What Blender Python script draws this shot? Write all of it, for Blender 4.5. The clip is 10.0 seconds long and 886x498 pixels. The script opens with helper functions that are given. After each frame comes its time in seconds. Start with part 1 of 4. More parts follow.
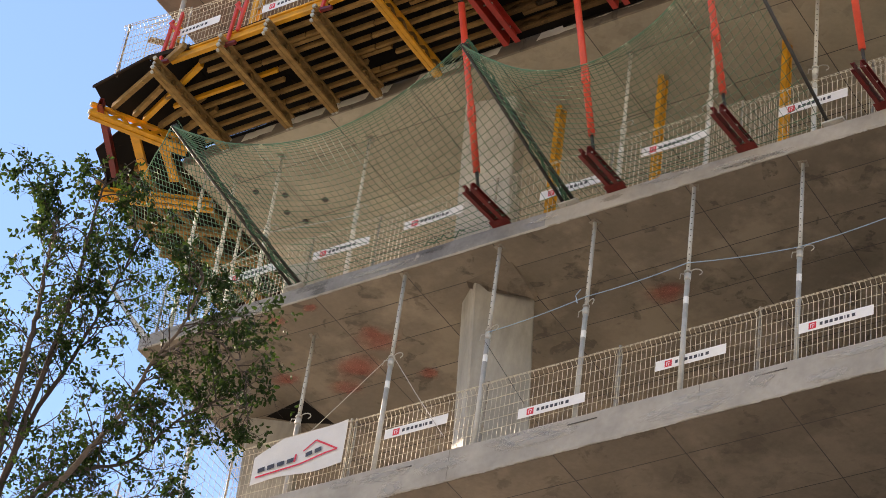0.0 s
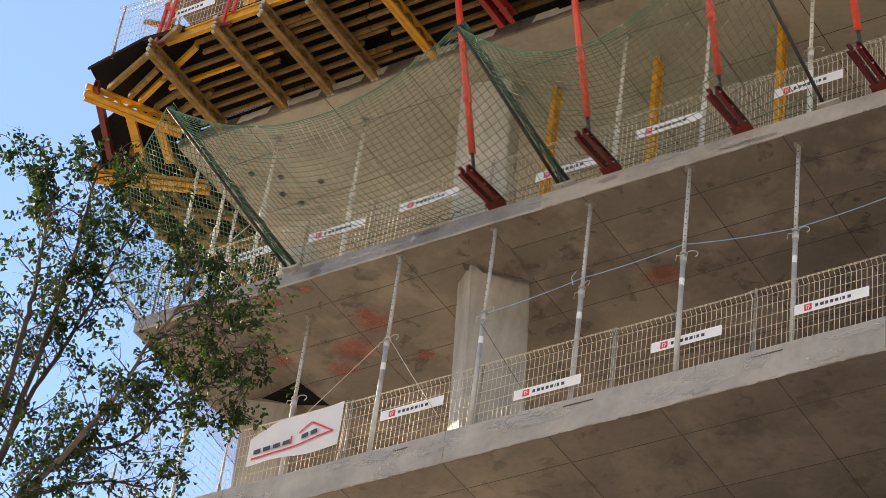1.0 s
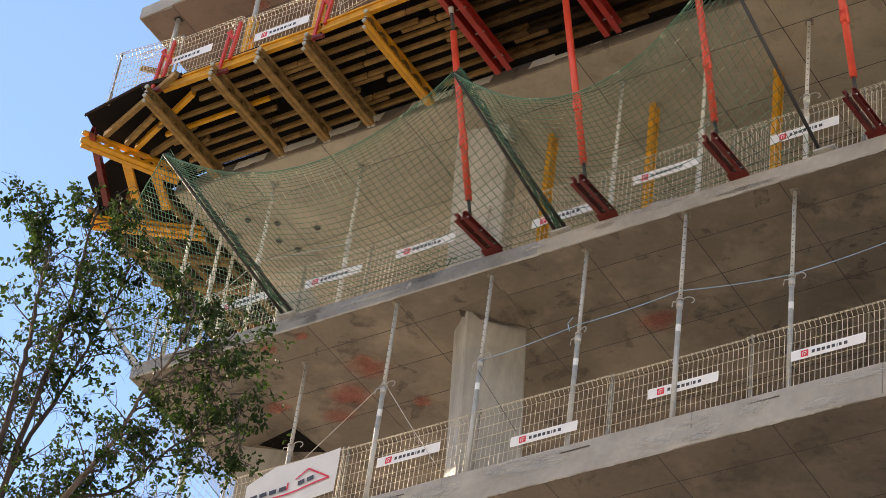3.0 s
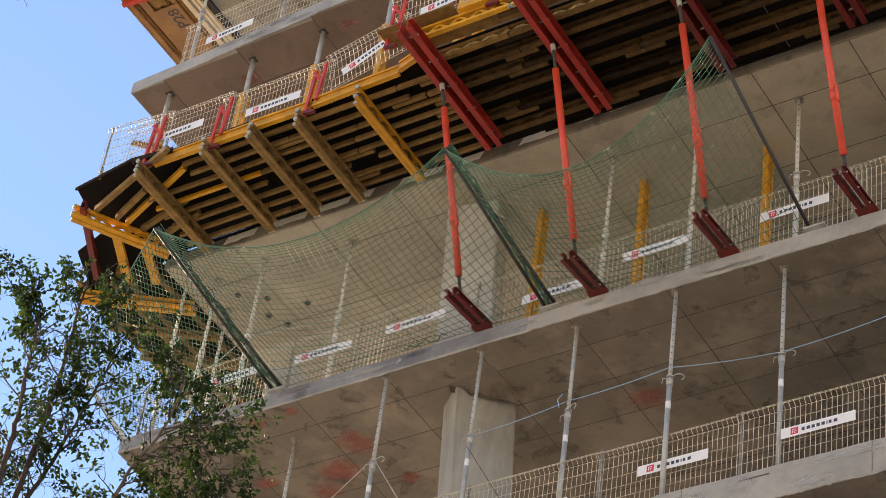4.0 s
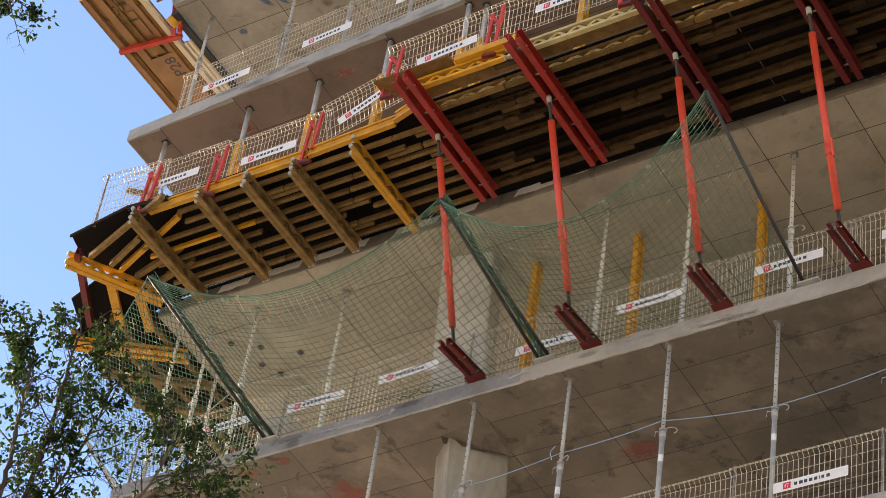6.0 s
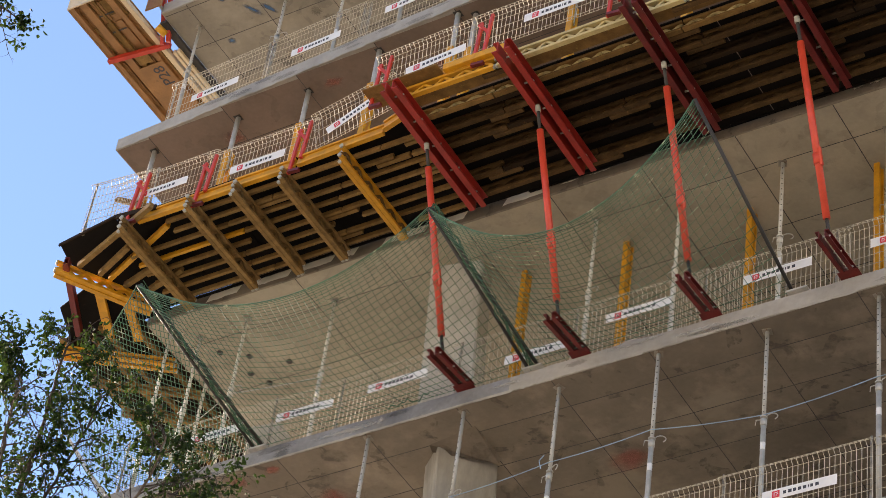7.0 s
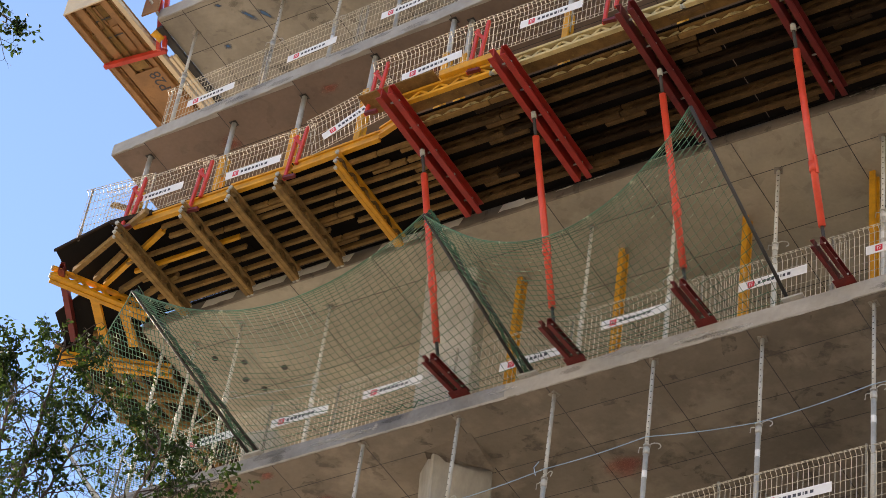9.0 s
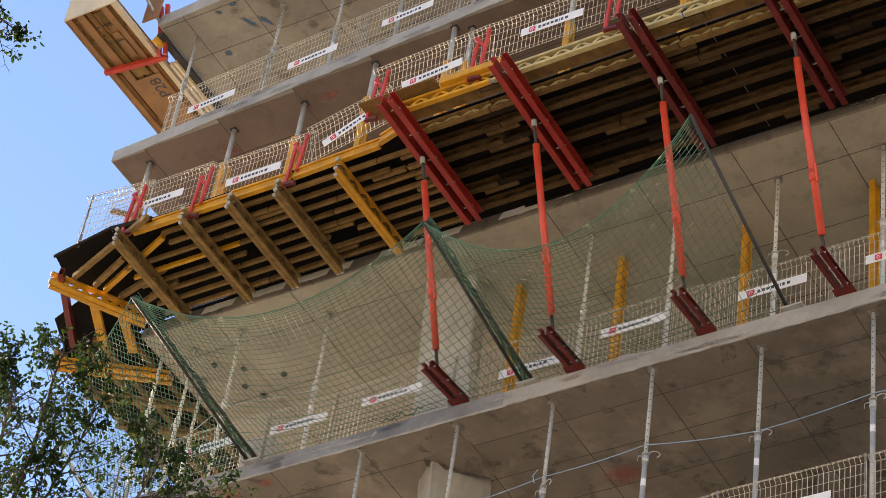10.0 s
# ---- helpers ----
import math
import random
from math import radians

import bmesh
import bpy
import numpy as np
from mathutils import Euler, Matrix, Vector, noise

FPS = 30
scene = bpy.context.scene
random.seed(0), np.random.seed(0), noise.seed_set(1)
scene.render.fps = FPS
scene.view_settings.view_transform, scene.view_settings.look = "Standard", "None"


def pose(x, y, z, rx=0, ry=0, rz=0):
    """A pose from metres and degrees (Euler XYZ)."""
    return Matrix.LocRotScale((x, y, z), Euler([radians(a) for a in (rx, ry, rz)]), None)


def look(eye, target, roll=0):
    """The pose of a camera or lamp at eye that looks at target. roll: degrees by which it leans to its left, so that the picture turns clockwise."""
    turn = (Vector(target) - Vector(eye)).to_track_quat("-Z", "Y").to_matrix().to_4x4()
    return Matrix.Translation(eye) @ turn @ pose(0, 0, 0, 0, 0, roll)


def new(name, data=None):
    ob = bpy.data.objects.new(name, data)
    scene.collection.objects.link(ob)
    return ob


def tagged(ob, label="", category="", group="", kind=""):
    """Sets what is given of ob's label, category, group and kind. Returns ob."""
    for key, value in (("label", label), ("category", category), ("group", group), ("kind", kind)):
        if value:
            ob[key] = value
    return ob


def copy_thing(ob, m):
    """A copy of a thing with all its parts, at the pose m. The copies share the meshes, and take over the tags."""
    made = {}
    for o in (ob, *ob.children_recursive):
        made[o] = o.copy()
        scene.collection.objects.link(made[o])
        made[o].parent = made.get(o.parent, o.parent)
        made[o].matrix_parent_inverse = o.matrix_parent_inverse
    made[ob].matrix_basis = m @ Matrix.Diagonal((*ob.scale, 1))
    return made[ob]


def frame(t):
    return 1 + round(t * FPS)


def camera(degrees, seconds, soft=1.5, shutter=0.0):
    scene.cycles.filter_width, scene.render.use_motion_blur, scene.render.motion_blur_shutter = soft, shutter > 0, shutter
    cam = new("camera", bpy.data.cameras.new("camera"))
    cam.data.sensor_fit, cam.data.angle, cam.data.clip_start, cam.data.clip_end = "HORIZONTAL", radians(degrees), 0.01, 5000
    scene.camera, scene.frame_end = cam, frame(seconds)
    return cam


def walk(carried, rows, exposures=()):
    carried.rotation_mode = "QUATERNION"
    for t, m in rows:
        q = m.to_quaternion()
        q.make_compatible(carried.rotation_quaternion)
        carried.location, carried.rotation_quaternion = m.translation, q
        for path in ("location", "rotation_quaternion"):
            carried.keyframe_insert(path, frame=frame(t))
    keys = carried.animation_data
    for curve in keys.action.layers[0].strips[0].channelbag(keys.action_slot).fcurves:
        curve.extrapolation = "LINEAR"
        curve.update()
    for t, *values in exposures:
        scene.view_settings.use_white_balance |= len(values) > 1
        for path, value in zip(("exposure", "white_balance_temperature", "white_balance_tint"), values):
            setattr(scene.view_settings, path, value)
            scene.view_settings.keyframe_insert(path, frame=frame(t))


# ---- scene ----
cam = camera(19.51, 10.0, soft=0.45)
EYE = (18.0, -23.25, 1.6)
TURNS = [
    (0.0, 129.974, -6.691, 31.365), (0.5, 129.779, -6.681, 31.361), (1.0, 129.574, -6.603, 31.314),
    (1.5, 129.347, -6.5, 31.338), (2.0, 129.384, -6.493, 31.348), (2.5, 129.789, -6.512, 31.356),
    (3.0, 130.61, -6.532, 31.269), (3.2, 131.109, -6.523, 31.219), (4.5, 132.819, -6.723, 30.771),
    (5.0, 133.333, -6.943, 30.621), (5.5, 133.435, -7.063, 30.522), (6.0, 133.521, -6.938, 30.419),
    (7.5, 133.841, -6.728, 30.181), (8.0, 133.936, -6.735, 30.082), (8.5, 133.978, -6.727, 30.047),
    (9.0, 133.904, -6.802, 30.063), (9.5, 133.9, -6.891, 30.023), (10.0, 134.09, -6.961, 29.901),
]
EXPO = 1.3
walk(cam, [(t, pose(*EYE, rx, ry, rz)) for t, rx, ry, rz in TURNS], [(0.0, EXPO, 7800, 19), (10.0, EXPO, 7800, 19)])

# ---- light ----
SUN_TO = Vector((-0.95, 0.20, 0.45)).normalized()
world = bpy.data.worlds.new("world")
scene.world = world
world.use_nodes = True
wn = world.node_tree.nodes
sky = wn.new("ShaderNodeTexSky")
sky.sky_type = "NISHITA"
sky.sun_disc = False
sky.sun_elevation = math.asin(SUN_TO.z)
sky.sun_rotation = math.atan2(SUN_TO.x, SUN_TO.y)
sky.air_density, sky.dust_density, sky.ozone_density = 1.0, 0.0, 4.5
wn["Background"].inputs["Strength"].default_value = 0.142
world.node_tree.links.new(sky.outputs["Color"], wn["Background"].inputs["Color"])
sun = new("sun", bpy.data.lights.new("sun", "SUN"))
sun.data.energy, sun.data.angle, sun.data.color = 5.0, radians(0.6), (1.0, 0.91, 0.78)
sun.matrix_world = look(SUN_TO * 60, (0, 0, 0))


# ---- materials ----
def material(name, base, rough=0.7, metal=0.0, var=0.25, scale=3.0, fine=40.0, bump=0.2, dark=None, dark_at=0.55,
             spots=0.0, stains=0.0, island=0.0, wear=None, wear_at=0.66, sub=0.0, stretch=(1, 1, 1)):
    """Principled with a coarse stain, a fine grain, an optional worn colour and relief."""
    m = bpy.data.materials.new(name)
    m.use_nodes = True
    n, l = m.node_tree.nodes, m.node_tree.links
    p = n["Principled BSDF"]
    co = n.new("ShaderNodeTexCoord")
    mp = n.new("ShaderNodeMapping")
    mp.inputs["Scale"].default_value = stretch
    l.new(co.outputs["Object"], mp.inputs["Vector"])

    def noise_tex(s, detail=5.0, rough_=0.6):
        t = n.new("ShaderNodeTexNoise")
        t.inputs["Scale"].default_value, t.inputs["Detail"].default_value, t.inputs["Roughness"].default_value = s, detail, rough_
        l.new(mp.outputs["Vector"], t.inputs["Vector"])
        return t.outputs["Fac"]

    def ramp(src, a, b, ca, cb):
        r = n.new("ShaderNodeValToRGB")
        r.color_ramp.elements[0].position, r.color_ramp.elements[1].position = a, b
        r.color_ramp.elements[0].color, r.color_ramp.elements[1].color = (*ca, 1), (*cb, 1)
        l.new(src, r.inputs["Fac"])
        return r.outputs["Color"]

    def mix(fac, a, b, kind="MIX"):
        x = n.new("ShaderNodeMix")
        x.data_type, x.blend_type = "RGBA", kind
        for key, val in (("Factor", fac), ("A", a), ("B", b)):
            sock = [s for s in x.inputs if s.name == key and s.type == ("VALUE" if key == "Factor" else "RGBA")][0]
            if isinstance(val, (int, float)):
                sock.default_value = val
            elif isinstance(val, tuple):
                sock.default_value = (*val, 1)
            else:
                l.new(val, sock)
        return [s for s in x.outputs if s.type == "RGBA"][0]

    dk = dark or tuple(c * (1 - var) for c in base)
    lt = tuple(min(1, c * (1 + var * 0.6)) for c in base)
    coarse = noise_tex(scale, 6)
    colour = ramp(coarse, 0.35, 0.68, dk, lt)
    grain = ramp(noise_tex(fine, 3), 0.3, 0.7, (1 - var * 0.5,) * 3, (1, 1, 1))
    colour = mix(1.0, colour, grain, "MULTIPLY")
    if wear:
        colour = mix(ramp(noise_tex(scale * 2.7, 8, 0.7), wear_at, wear_at + 0.06, (0, 0, 0), (1, 1, 1)), colour, wear)
    if spots:
        colour = mix(ramp(noise_tex(scale * 1.6, 9, 0.72), 0.60, 0.68, (0, 0, 0), (spots,) * 3), colour, tuple(c * 0.35 for c in base))
    if stains:
        warp = n.new("ShaderNodeTexNoise")
        for key, val in (("Scale", 2.1), ("Detail", 9.0), ("Roughness", 0.56), ("Distortion", 0.7)):
            warp.inputs[key].default_value = val
        l.new(mp.outputs["Vector"], warp.inputs["Vector"])
        blotch = ramp(warp.outputs["Fac"], 0.575, 0.60, (0, 0, 0), (stains,) * 3)
        broken = ramp(noise_tex(5.5, 6, 0.65), 0.42, 0.54, (0.2,) * 3, (1, 1, 1))
        colour = mix(mix(1.0, blotch, broken, "MULTIPLY"), colour, tuple(c * 0.38 for c in base))
        lime = ramp(noise_tex(0.9, 7, 0.62), 0.5, 0.62, (0, 0, 0), (stains * 0.9,) * 3)
        colour = mix(lime, colour, tuple(min(1, c * 1.4) for c in base))
    if island:
        gm = n.new("ShaderNodeNewGeometry")
        colour = mix(1.0, colour, ramp(gm.outputs["Random Per Island"], 0, 1, (1 - island,) * 3, (1, 1, 1)), "MULTIPLY")
        oi = n.new("ShaderNodeObjectInfo")
        colour = mix(1.0, colour, ramp(oi.outputs["Random"], 0, 1, (1 - island,) * 3, (1, 1, 1)), "MULTIPLY")
    l.new(colour, p.inputs["Base Color"])
    rr = n.new("ShaderNodeMapRange")
    rr.inputs["To Min"].default_value, rr.inputs["To Max"].default_value = max(0.05, rough - 0.12), min(1, rough + 0.12)
    l.new(coarse, rr.inputs["Value"])
    l.new(rr.outputs["Result"], p.inputs["Roughness"])
    p.inputs["Metallic"].default_value = metal
    if sub:
        p.inputs["Transmission Weight"].default_value = 0.0
        p.inputs["Subsurface Weight"].default_value = sub
        p.inputs["Subsurface Radius"].default_value = (0.02, 0.03, 0.01)
    if bump:
        b = n.new("ShaderNodeBump")
        b.inputs["Strength"].default_value, b.inputs["Distance"].default_value = bump, 0.01
        l.new(noise_tex(fine * 0.7, 5), b.inputs["Height"])
        l.new(b.outputs["Normal"], p.inputs["Normal"])
    return m


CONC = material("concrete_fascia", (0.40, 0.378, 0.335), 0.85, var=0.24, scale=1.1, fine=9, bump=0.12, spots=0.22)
CONC_COL = material("concrete_column", (0.42, 0.395, 0.345), 0.8, var=0.3, scale=1.6, fine=12, bump=0.2, spots=0.25, stretch=(1, 1, 0.35))
# column concrete with a brighter base, standing in for light on the second storey
CONC_LIT = material("lit_concrete_column", (0.52, 0.50, 0.44), 0.8, var=0.25, scale=1.6, fine=12, bump=0.2, spots=0.25, stretch=(1, 1, 0.4))
# stained ceilings; base tone per storey stands in for the light each gets
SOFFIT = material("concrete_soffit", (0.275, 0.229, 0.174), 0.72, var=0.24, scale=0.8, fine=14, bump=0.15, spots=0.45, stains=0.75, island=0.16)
SOFFIT_UP = material("concrete_soffit_pale", (0.50, 0.437, 0.325), 0.75, var=0.18, scale=0.8, fine=14, bump=0.15, spots=0.3, stains=0.25, island=0.12)
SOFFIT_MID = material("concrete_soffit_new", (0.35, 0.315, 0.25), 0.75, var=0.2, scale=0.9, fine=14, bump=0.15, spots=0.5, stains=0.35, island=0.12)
SOFFIT_DARK = material("concrete_soffit_dark", (0.30, 0.247, 0.19), 0.75, var=0.3, scale=0.7, fine=14, bump=0.15, spots=0.5, stains=0.5, island=0.2)
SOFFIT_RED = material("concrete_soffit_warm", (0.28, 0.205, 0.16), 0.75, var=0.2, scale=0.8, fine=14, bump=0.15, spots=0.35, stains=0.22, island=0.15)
CONC_DARK = material("concrete_dark_pour", (0.21, 0.19, 0.16), 0.8, var=0.25, scale=1.4, fine=18, bump=0.2)
# timber darkened in its base colour to deepen the shade under the platforms
DARKWOOD = material("darkened_timber", (0.05, 0.028, 0.012), 0.75, var=0.35, scale=4, fine=40, bump=0.15, wear=(0.12, 0.07, 0.022), wear_at=0.62, island=0.5)
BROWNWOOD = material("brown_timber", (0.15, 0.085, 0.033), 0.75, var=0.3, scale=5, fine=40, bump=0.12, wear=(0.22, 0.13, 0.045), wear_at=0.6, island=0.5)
CREAMWOOD = material("cream_timber", (0.66, 0.52, 0.24), 0.7, var=0.2, scale=5, fine=45, bump=0.08, wear=(0.50, 0.34, 0.09), wear_at=0.6, island=0.2)
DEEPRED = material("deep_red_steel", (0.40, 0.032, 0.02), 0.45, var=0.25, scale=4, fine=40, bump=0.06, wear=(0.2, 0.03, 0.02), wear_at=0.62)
JOINT = material("joint_dark", (0.10, 0.09, 0.08), 0.9, var=0.3)
RUSTPOST = material("rusty_grey_steel", (0.33, 0.30, 0.25), 0.6, metal=0.2, var=0.35, scale=6, fine=60, bump=0.1, wear=(0.20, 0.11, 0.055), wear_at=0.58)
GALV = material("galvanised_steel", (0.50, 0.495, 0.46), 0.5, metal=0.15, var=0.2, scale=5, fine=60, bump=0.08, wear=(0.40, 0.37, 0.32))
# brighter copy of GALV, with sunlight put into the base colour
LITGALV = material("lit_galvanised_steel", (0.72, 0.71, 0.66), 0.5, metal=0.1, var=0.15, scale=5, fine=60, bump=0.08)
WIRE = material("galvanised_wire", (0.62, 0.57, 0.46), 0.55, metal=0.0, var=0.2, scale=3, fine=60, bump=0)
YELLOW = material("yellow_timber", (0.76, 0.35, 0.015), 0.55, var=0.22, scale=5.0, fine=45, bump=0.08, wear=(0.40, 0.22, 0.06), wear_at=0.64, island=0.15)
OLDWOOD = material("weathered_timber", (0.33, 0.19, 0.065), 0.75, var=0.3, scale=6.0, fine=45, bump=0.1, wear=(0.40, 0.26, 0.08), wear_at=0.6, island=0.4)
GREYWOOD = material("grey_timber", (0.36, 0.215, 0.08), 0.8, var=0.3, scale=6.5, fine=50, bump=0.1, wear=(0.50, 0.31, 0.085), wear_at=0.6, island=0.3)
# dark ply taken near black, adding the deck's underside shade to its colour
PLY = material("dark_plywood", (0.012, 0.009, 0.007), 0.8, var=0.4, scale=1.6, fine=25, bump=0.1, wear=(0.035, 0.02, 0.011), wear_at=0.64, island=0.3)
FRESHPLY = material("fresh_plywood", (0.42, 0.212, 0.078), 0.6, var=0.22, scale=1.5, fine=26, bump=0.1, wear=(0.32, 0.165, 0.06), wear_at=0.56, island=0.25)
PALEPLY = material("pale_plywood", (0.72, 0.58, 0.38), 0.6, var=0.12, scale=1.5, fine=26, bump=0.1)
RED = material("red_painted_steel", (0.62, 0.055, 0.03), 0.42, var=0.2, scale=4, fine=40, bump=0.06, wear=(0.36, 0.05, 0.03), wear_at=0.64)
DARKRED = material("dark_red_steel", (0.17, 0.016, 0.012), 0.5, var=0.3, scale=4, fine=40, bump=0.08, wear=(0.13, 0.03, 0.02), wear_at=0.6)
ORANGERED = material("orange_red_tube", (0.74, 0.075, 0.035), 0.38, var=0.14, scale=4, fine=40, bump=0.04, wear=(0.5, 0.12, 0.07), wear_at=0.68)
BLACKSTEEL = material("black_steel", (0.045, 0.042, 0.038), 0.6, metal=0.0, var=0.3)
GREYPAINT = material("end_cap_grey", (0.42, 0.42, 0.36), 0.6, var=0.2)
WHITE = material("white_plastic", (0.82, 0.82, 0.80), 0.6, var=0.05, scale=2, fine=20, bump=0.02)
BANNERWHITE = material("white_banner_cloth", (0.70, 0.69, 0.66), 0.6, var=0.08, scale=2, fine=50, bump=0.05)
SIGNRED = material("sign_red", (0.72, 0.035, 0.05), 0.4, var=0.08)
SIGNDARK = material("sign_dark", (0.05, 0.05, 0.06), 0.5, var=0.1)
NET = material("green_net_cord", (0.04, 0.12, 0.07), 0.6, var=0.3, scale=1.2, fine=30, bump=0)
# lighter copy of NET as if sunlit; the pale flecks are painted glints
NETLIT = material("lit_green_net_cord", (0.085, 0.215, 0.13), 0.6, var=0.35, scale=2.6, fine=30, bump=0, wear=(0.52, 0.58, 0.40), wear_at=0.57)
NETROPE = material("dark_green_rope", (0.045, 0.14, 0.08), 0.7, var=0.4, scale=9, fine=40, bump=0.4, wear=(0.20, 0.32, 0.22), wear_at=0.6)
NETGREY = material("grey_net_cord", (0.30, 0.33, 0.33), 0.7, var=0.2, bump=0)
BLUEROPE = material("blue_rope", (0.30, 0.44, 0.58), 0.7, var=0.2, bump=0)
BARK = material("bark", (0.075, 0.058, 0.05), 0.9, var=0.4, scale=8, fine=50, bump=0.5)
BARKPALE = material("pale_bark", (0.15, 0.118, 0.095), 0.9, var=0.35, scale=8, fine=50, bump=0.5)
LEAF = material("leaf", (0.026, 0.052, 0.016), 0.6, var=0.3, scale=5, fine=40, bump=0, island=0.6)


def let_light_through(m, colour, share):
    """Thin leaves pass part of the light that falls on their other side."""
    n, l = m.node_tree.nodes, m.node_tree.links
    tr = n.new("ShaderNodeBsdfTranslucent")
    tr.inputs["Color"].default_value = (*colour, 1)
    mx = n.new("ShaderNodeMixShader")
    mx.inputs["Fac"].default_value = share
    l.new(n["Principled BSDF"].outputs["BSDF"], mx.inputs[1])
    l.new(tr.outputs["BSDF"], mx.inputs[2])
    l.new(mx.outputs["Shader"], n["Material Output"].inputs["Surface"])


let_light_through(LEAF, (0.09, 0.17, 0.03), 0.18)
# near-white colour for patches of light on the third slab edge
STRIPLIGHT = material("pale_strip_light", (0.90, 0.85, 0.74), 0.9, var=0.08, scale=3, fine=20, bump=0.2)
# stained concrete, its base darkened to blue-grey for the platform's shade
SHADEDGREY = material("blue_grey_concrete", (0.27, 0.275, 0.28), 0.8, var=0.35, scale=1.1, fine=14, bump=0.15, spots=0.3, wear=(0.42, 0.40, 0.365), wear_at=0.60)
PALEWALL = material("pale_render", (0.80, 0.75, 0.66), 0.9, var=0.08, scale=0.1, fine=8)
PAVING = material("light_paving", (0.32, 0.285, 0.235), 0.9, var=0.2, scale=0.5, fine=20)


for dull in (PLY, DARKWOOD, BROWNWOOD, OLDWOOD, GREYWOOD, LEAF):
    dull.node_tree.nodes["Principled BSDF"].inputs["Specular IOR Level"].default_value = 0.15


# ---- mesh helpers ----
def box(bm, x0, x1, y0, y1, z0, z1):
    c = [bm.verts.new(p) for p in ((x0, y0, z0), (x1, y0, z0), (x1, y1, z0), (x0, y1, z0), (x0, y0, z1), (x1, y0, z1), (x1, y1, z1), (x0, y1, z1))]
    for f in ((3, 2, 1, 0), (4, 5, 6, 7), (0, 1, 5, 4), (1, 2, 6, 5), (2, 3, 7, 6), (3, 0, 4, 7)):
        bm.faces.new([c[i] for i in f])


def frame_of(p, q, up=(0, 0, 1)):
    d = (Vector(q) - Vector(p)).normalized()
    u = Vector(up)
    if abs(d.dot(u)) > 0.99:
        u = Vector((0, 1, 0))
    s = d.cross(u).normalized()
    return d, s, s.cross(d)


def beam(bm, p, q, w, h, up=(0, 0, 1)):
    """A bar with its centre line from p to q, w wide and h high."""
    p, q = Vector(p), Vector(q)
    d, s, u = frame_of(p, q, up)
    c = [bm.verts.new(e + s * a * w / 2 + u * b * h / 2) for e in (p, q) for a, b in ((-1, -1), (1, -1), (1, 1), (-1, 1))]
    for f in ((0, 1, 2, 3), (7, 6, 5, 4), (0, 4, 5, 1), (1, 5, 6, 2), (2, 6, 7, 3), (3, 7, 4, 0)):
        bm.faces.new([c[i] for i in f])


def tube(bm, p, q, r, n=8, r2=None, caps=True):
    p, q = Vector(p), Vector(q)
    d, s, u = frame_of(p, q)
    rings = []
    for e, rr in ((p, r), (q, r if r2 is None else r2)):
        rings.append([bm.verts.new(e + (s * math.cos(2 * math.pi * i / n) + u * math.sin(2 * math.pi * i / n)) * rr) for i in range(n)])
    for i in range(n):
        f = bm.faces.new((rings[0][i], rings[1][i], rings[1][(i + 1) % n], rings[0][(i + 1) % n]))
        f.smooth = n > 4
    if caps:
        bm.faces.new(rings[0]), bm.faces.new(rings[1][::-1])


def polytube(bm, pts, radii, n=5):
    rings = []
    for i, p in enumerate(pts):
        a, b = pts[max(0, i - 1)], pts[min(len(pts) - 1, i + 1)]
        d, s, u = frame_of(a, b)
        r = radii[i] if isinstance(radii, (list, tuple)) else radii
        rings.append([bm.verts.new(Vector(p) + (s * math.cos(2 * math.pi * k / n) + u * math.sin(2 * math.pi * k / n)) * r) for k in range(n)])
    for a, b in zip(rings, rings[1:]):
        for k in range(n):
            bm.faces.new((a[k], b[k], b[(k + 1) % n], a[(k + 1) % n])).smooth = n > 3


def part(name, bm, mat, parent=None, label="", bevel=0.0):
    if bevel:
        bmesh.ops.bevel(bm, geom=bm.edges[:], offset=bevel, segments=1, affect="EDGES")
    bmesh.ops.recalc_face_normals(bm, faces=bm.faces[:])
    me = bpy.data.meshes.new(name)
    bm.to_mesh(me)
    bm.free()
    me.materials.append(mat)
    ob = new(name, me)
    if parent:
        ob.parent = parent
    if label:
        ob["label"] = label
    return ob


def made(fn, *a):
    bm = bmesh.new()
    fn(bm, *a)
    return bm


def empty(name, at, label, category, group="", kind=""):
    e = new(name)
    e.matrix_basis = at if isinstance(at, Matrix) else Matrix.Translation(at)
    return tagged(e, label, category, group, kind)


# ---- levels ----
Z1, Z2, Z3, Z4, Z5 = 21.92, 25.83, 29.70, 33.58, 36.52
T1, T2, T3, T4, T5 = 0.53, 0.29, 0.28, 0.28, 0.28
XL, XL4, XL5, XR, DEEP = -5.1, -6.15, -5.56, 16.0, 15.0


def edge4(x):
    return -0.81 - 0.0515 * (x + 6.15)


def edge5(x):
    return -1.23 - 0.03 * (x + 5.56)


# ---- setting ----
bm = bmesh.new()
box(bm, -400, 400, -400, 400, -0.5, 0)
tagged(part("ground", bm, PAVING), "pale paved ground round the building site", "ground", kind="structure")


# unseen wall added opposite to throw soft sunlight back onto the storeys
bm = bmesh.new()
box(bm, -90, 130, -66, -58, 0, 52)
tagged(part("building_opposite", bm, PALEWALL), "plain pale sunlit facade across the street", "building", kind="structure")


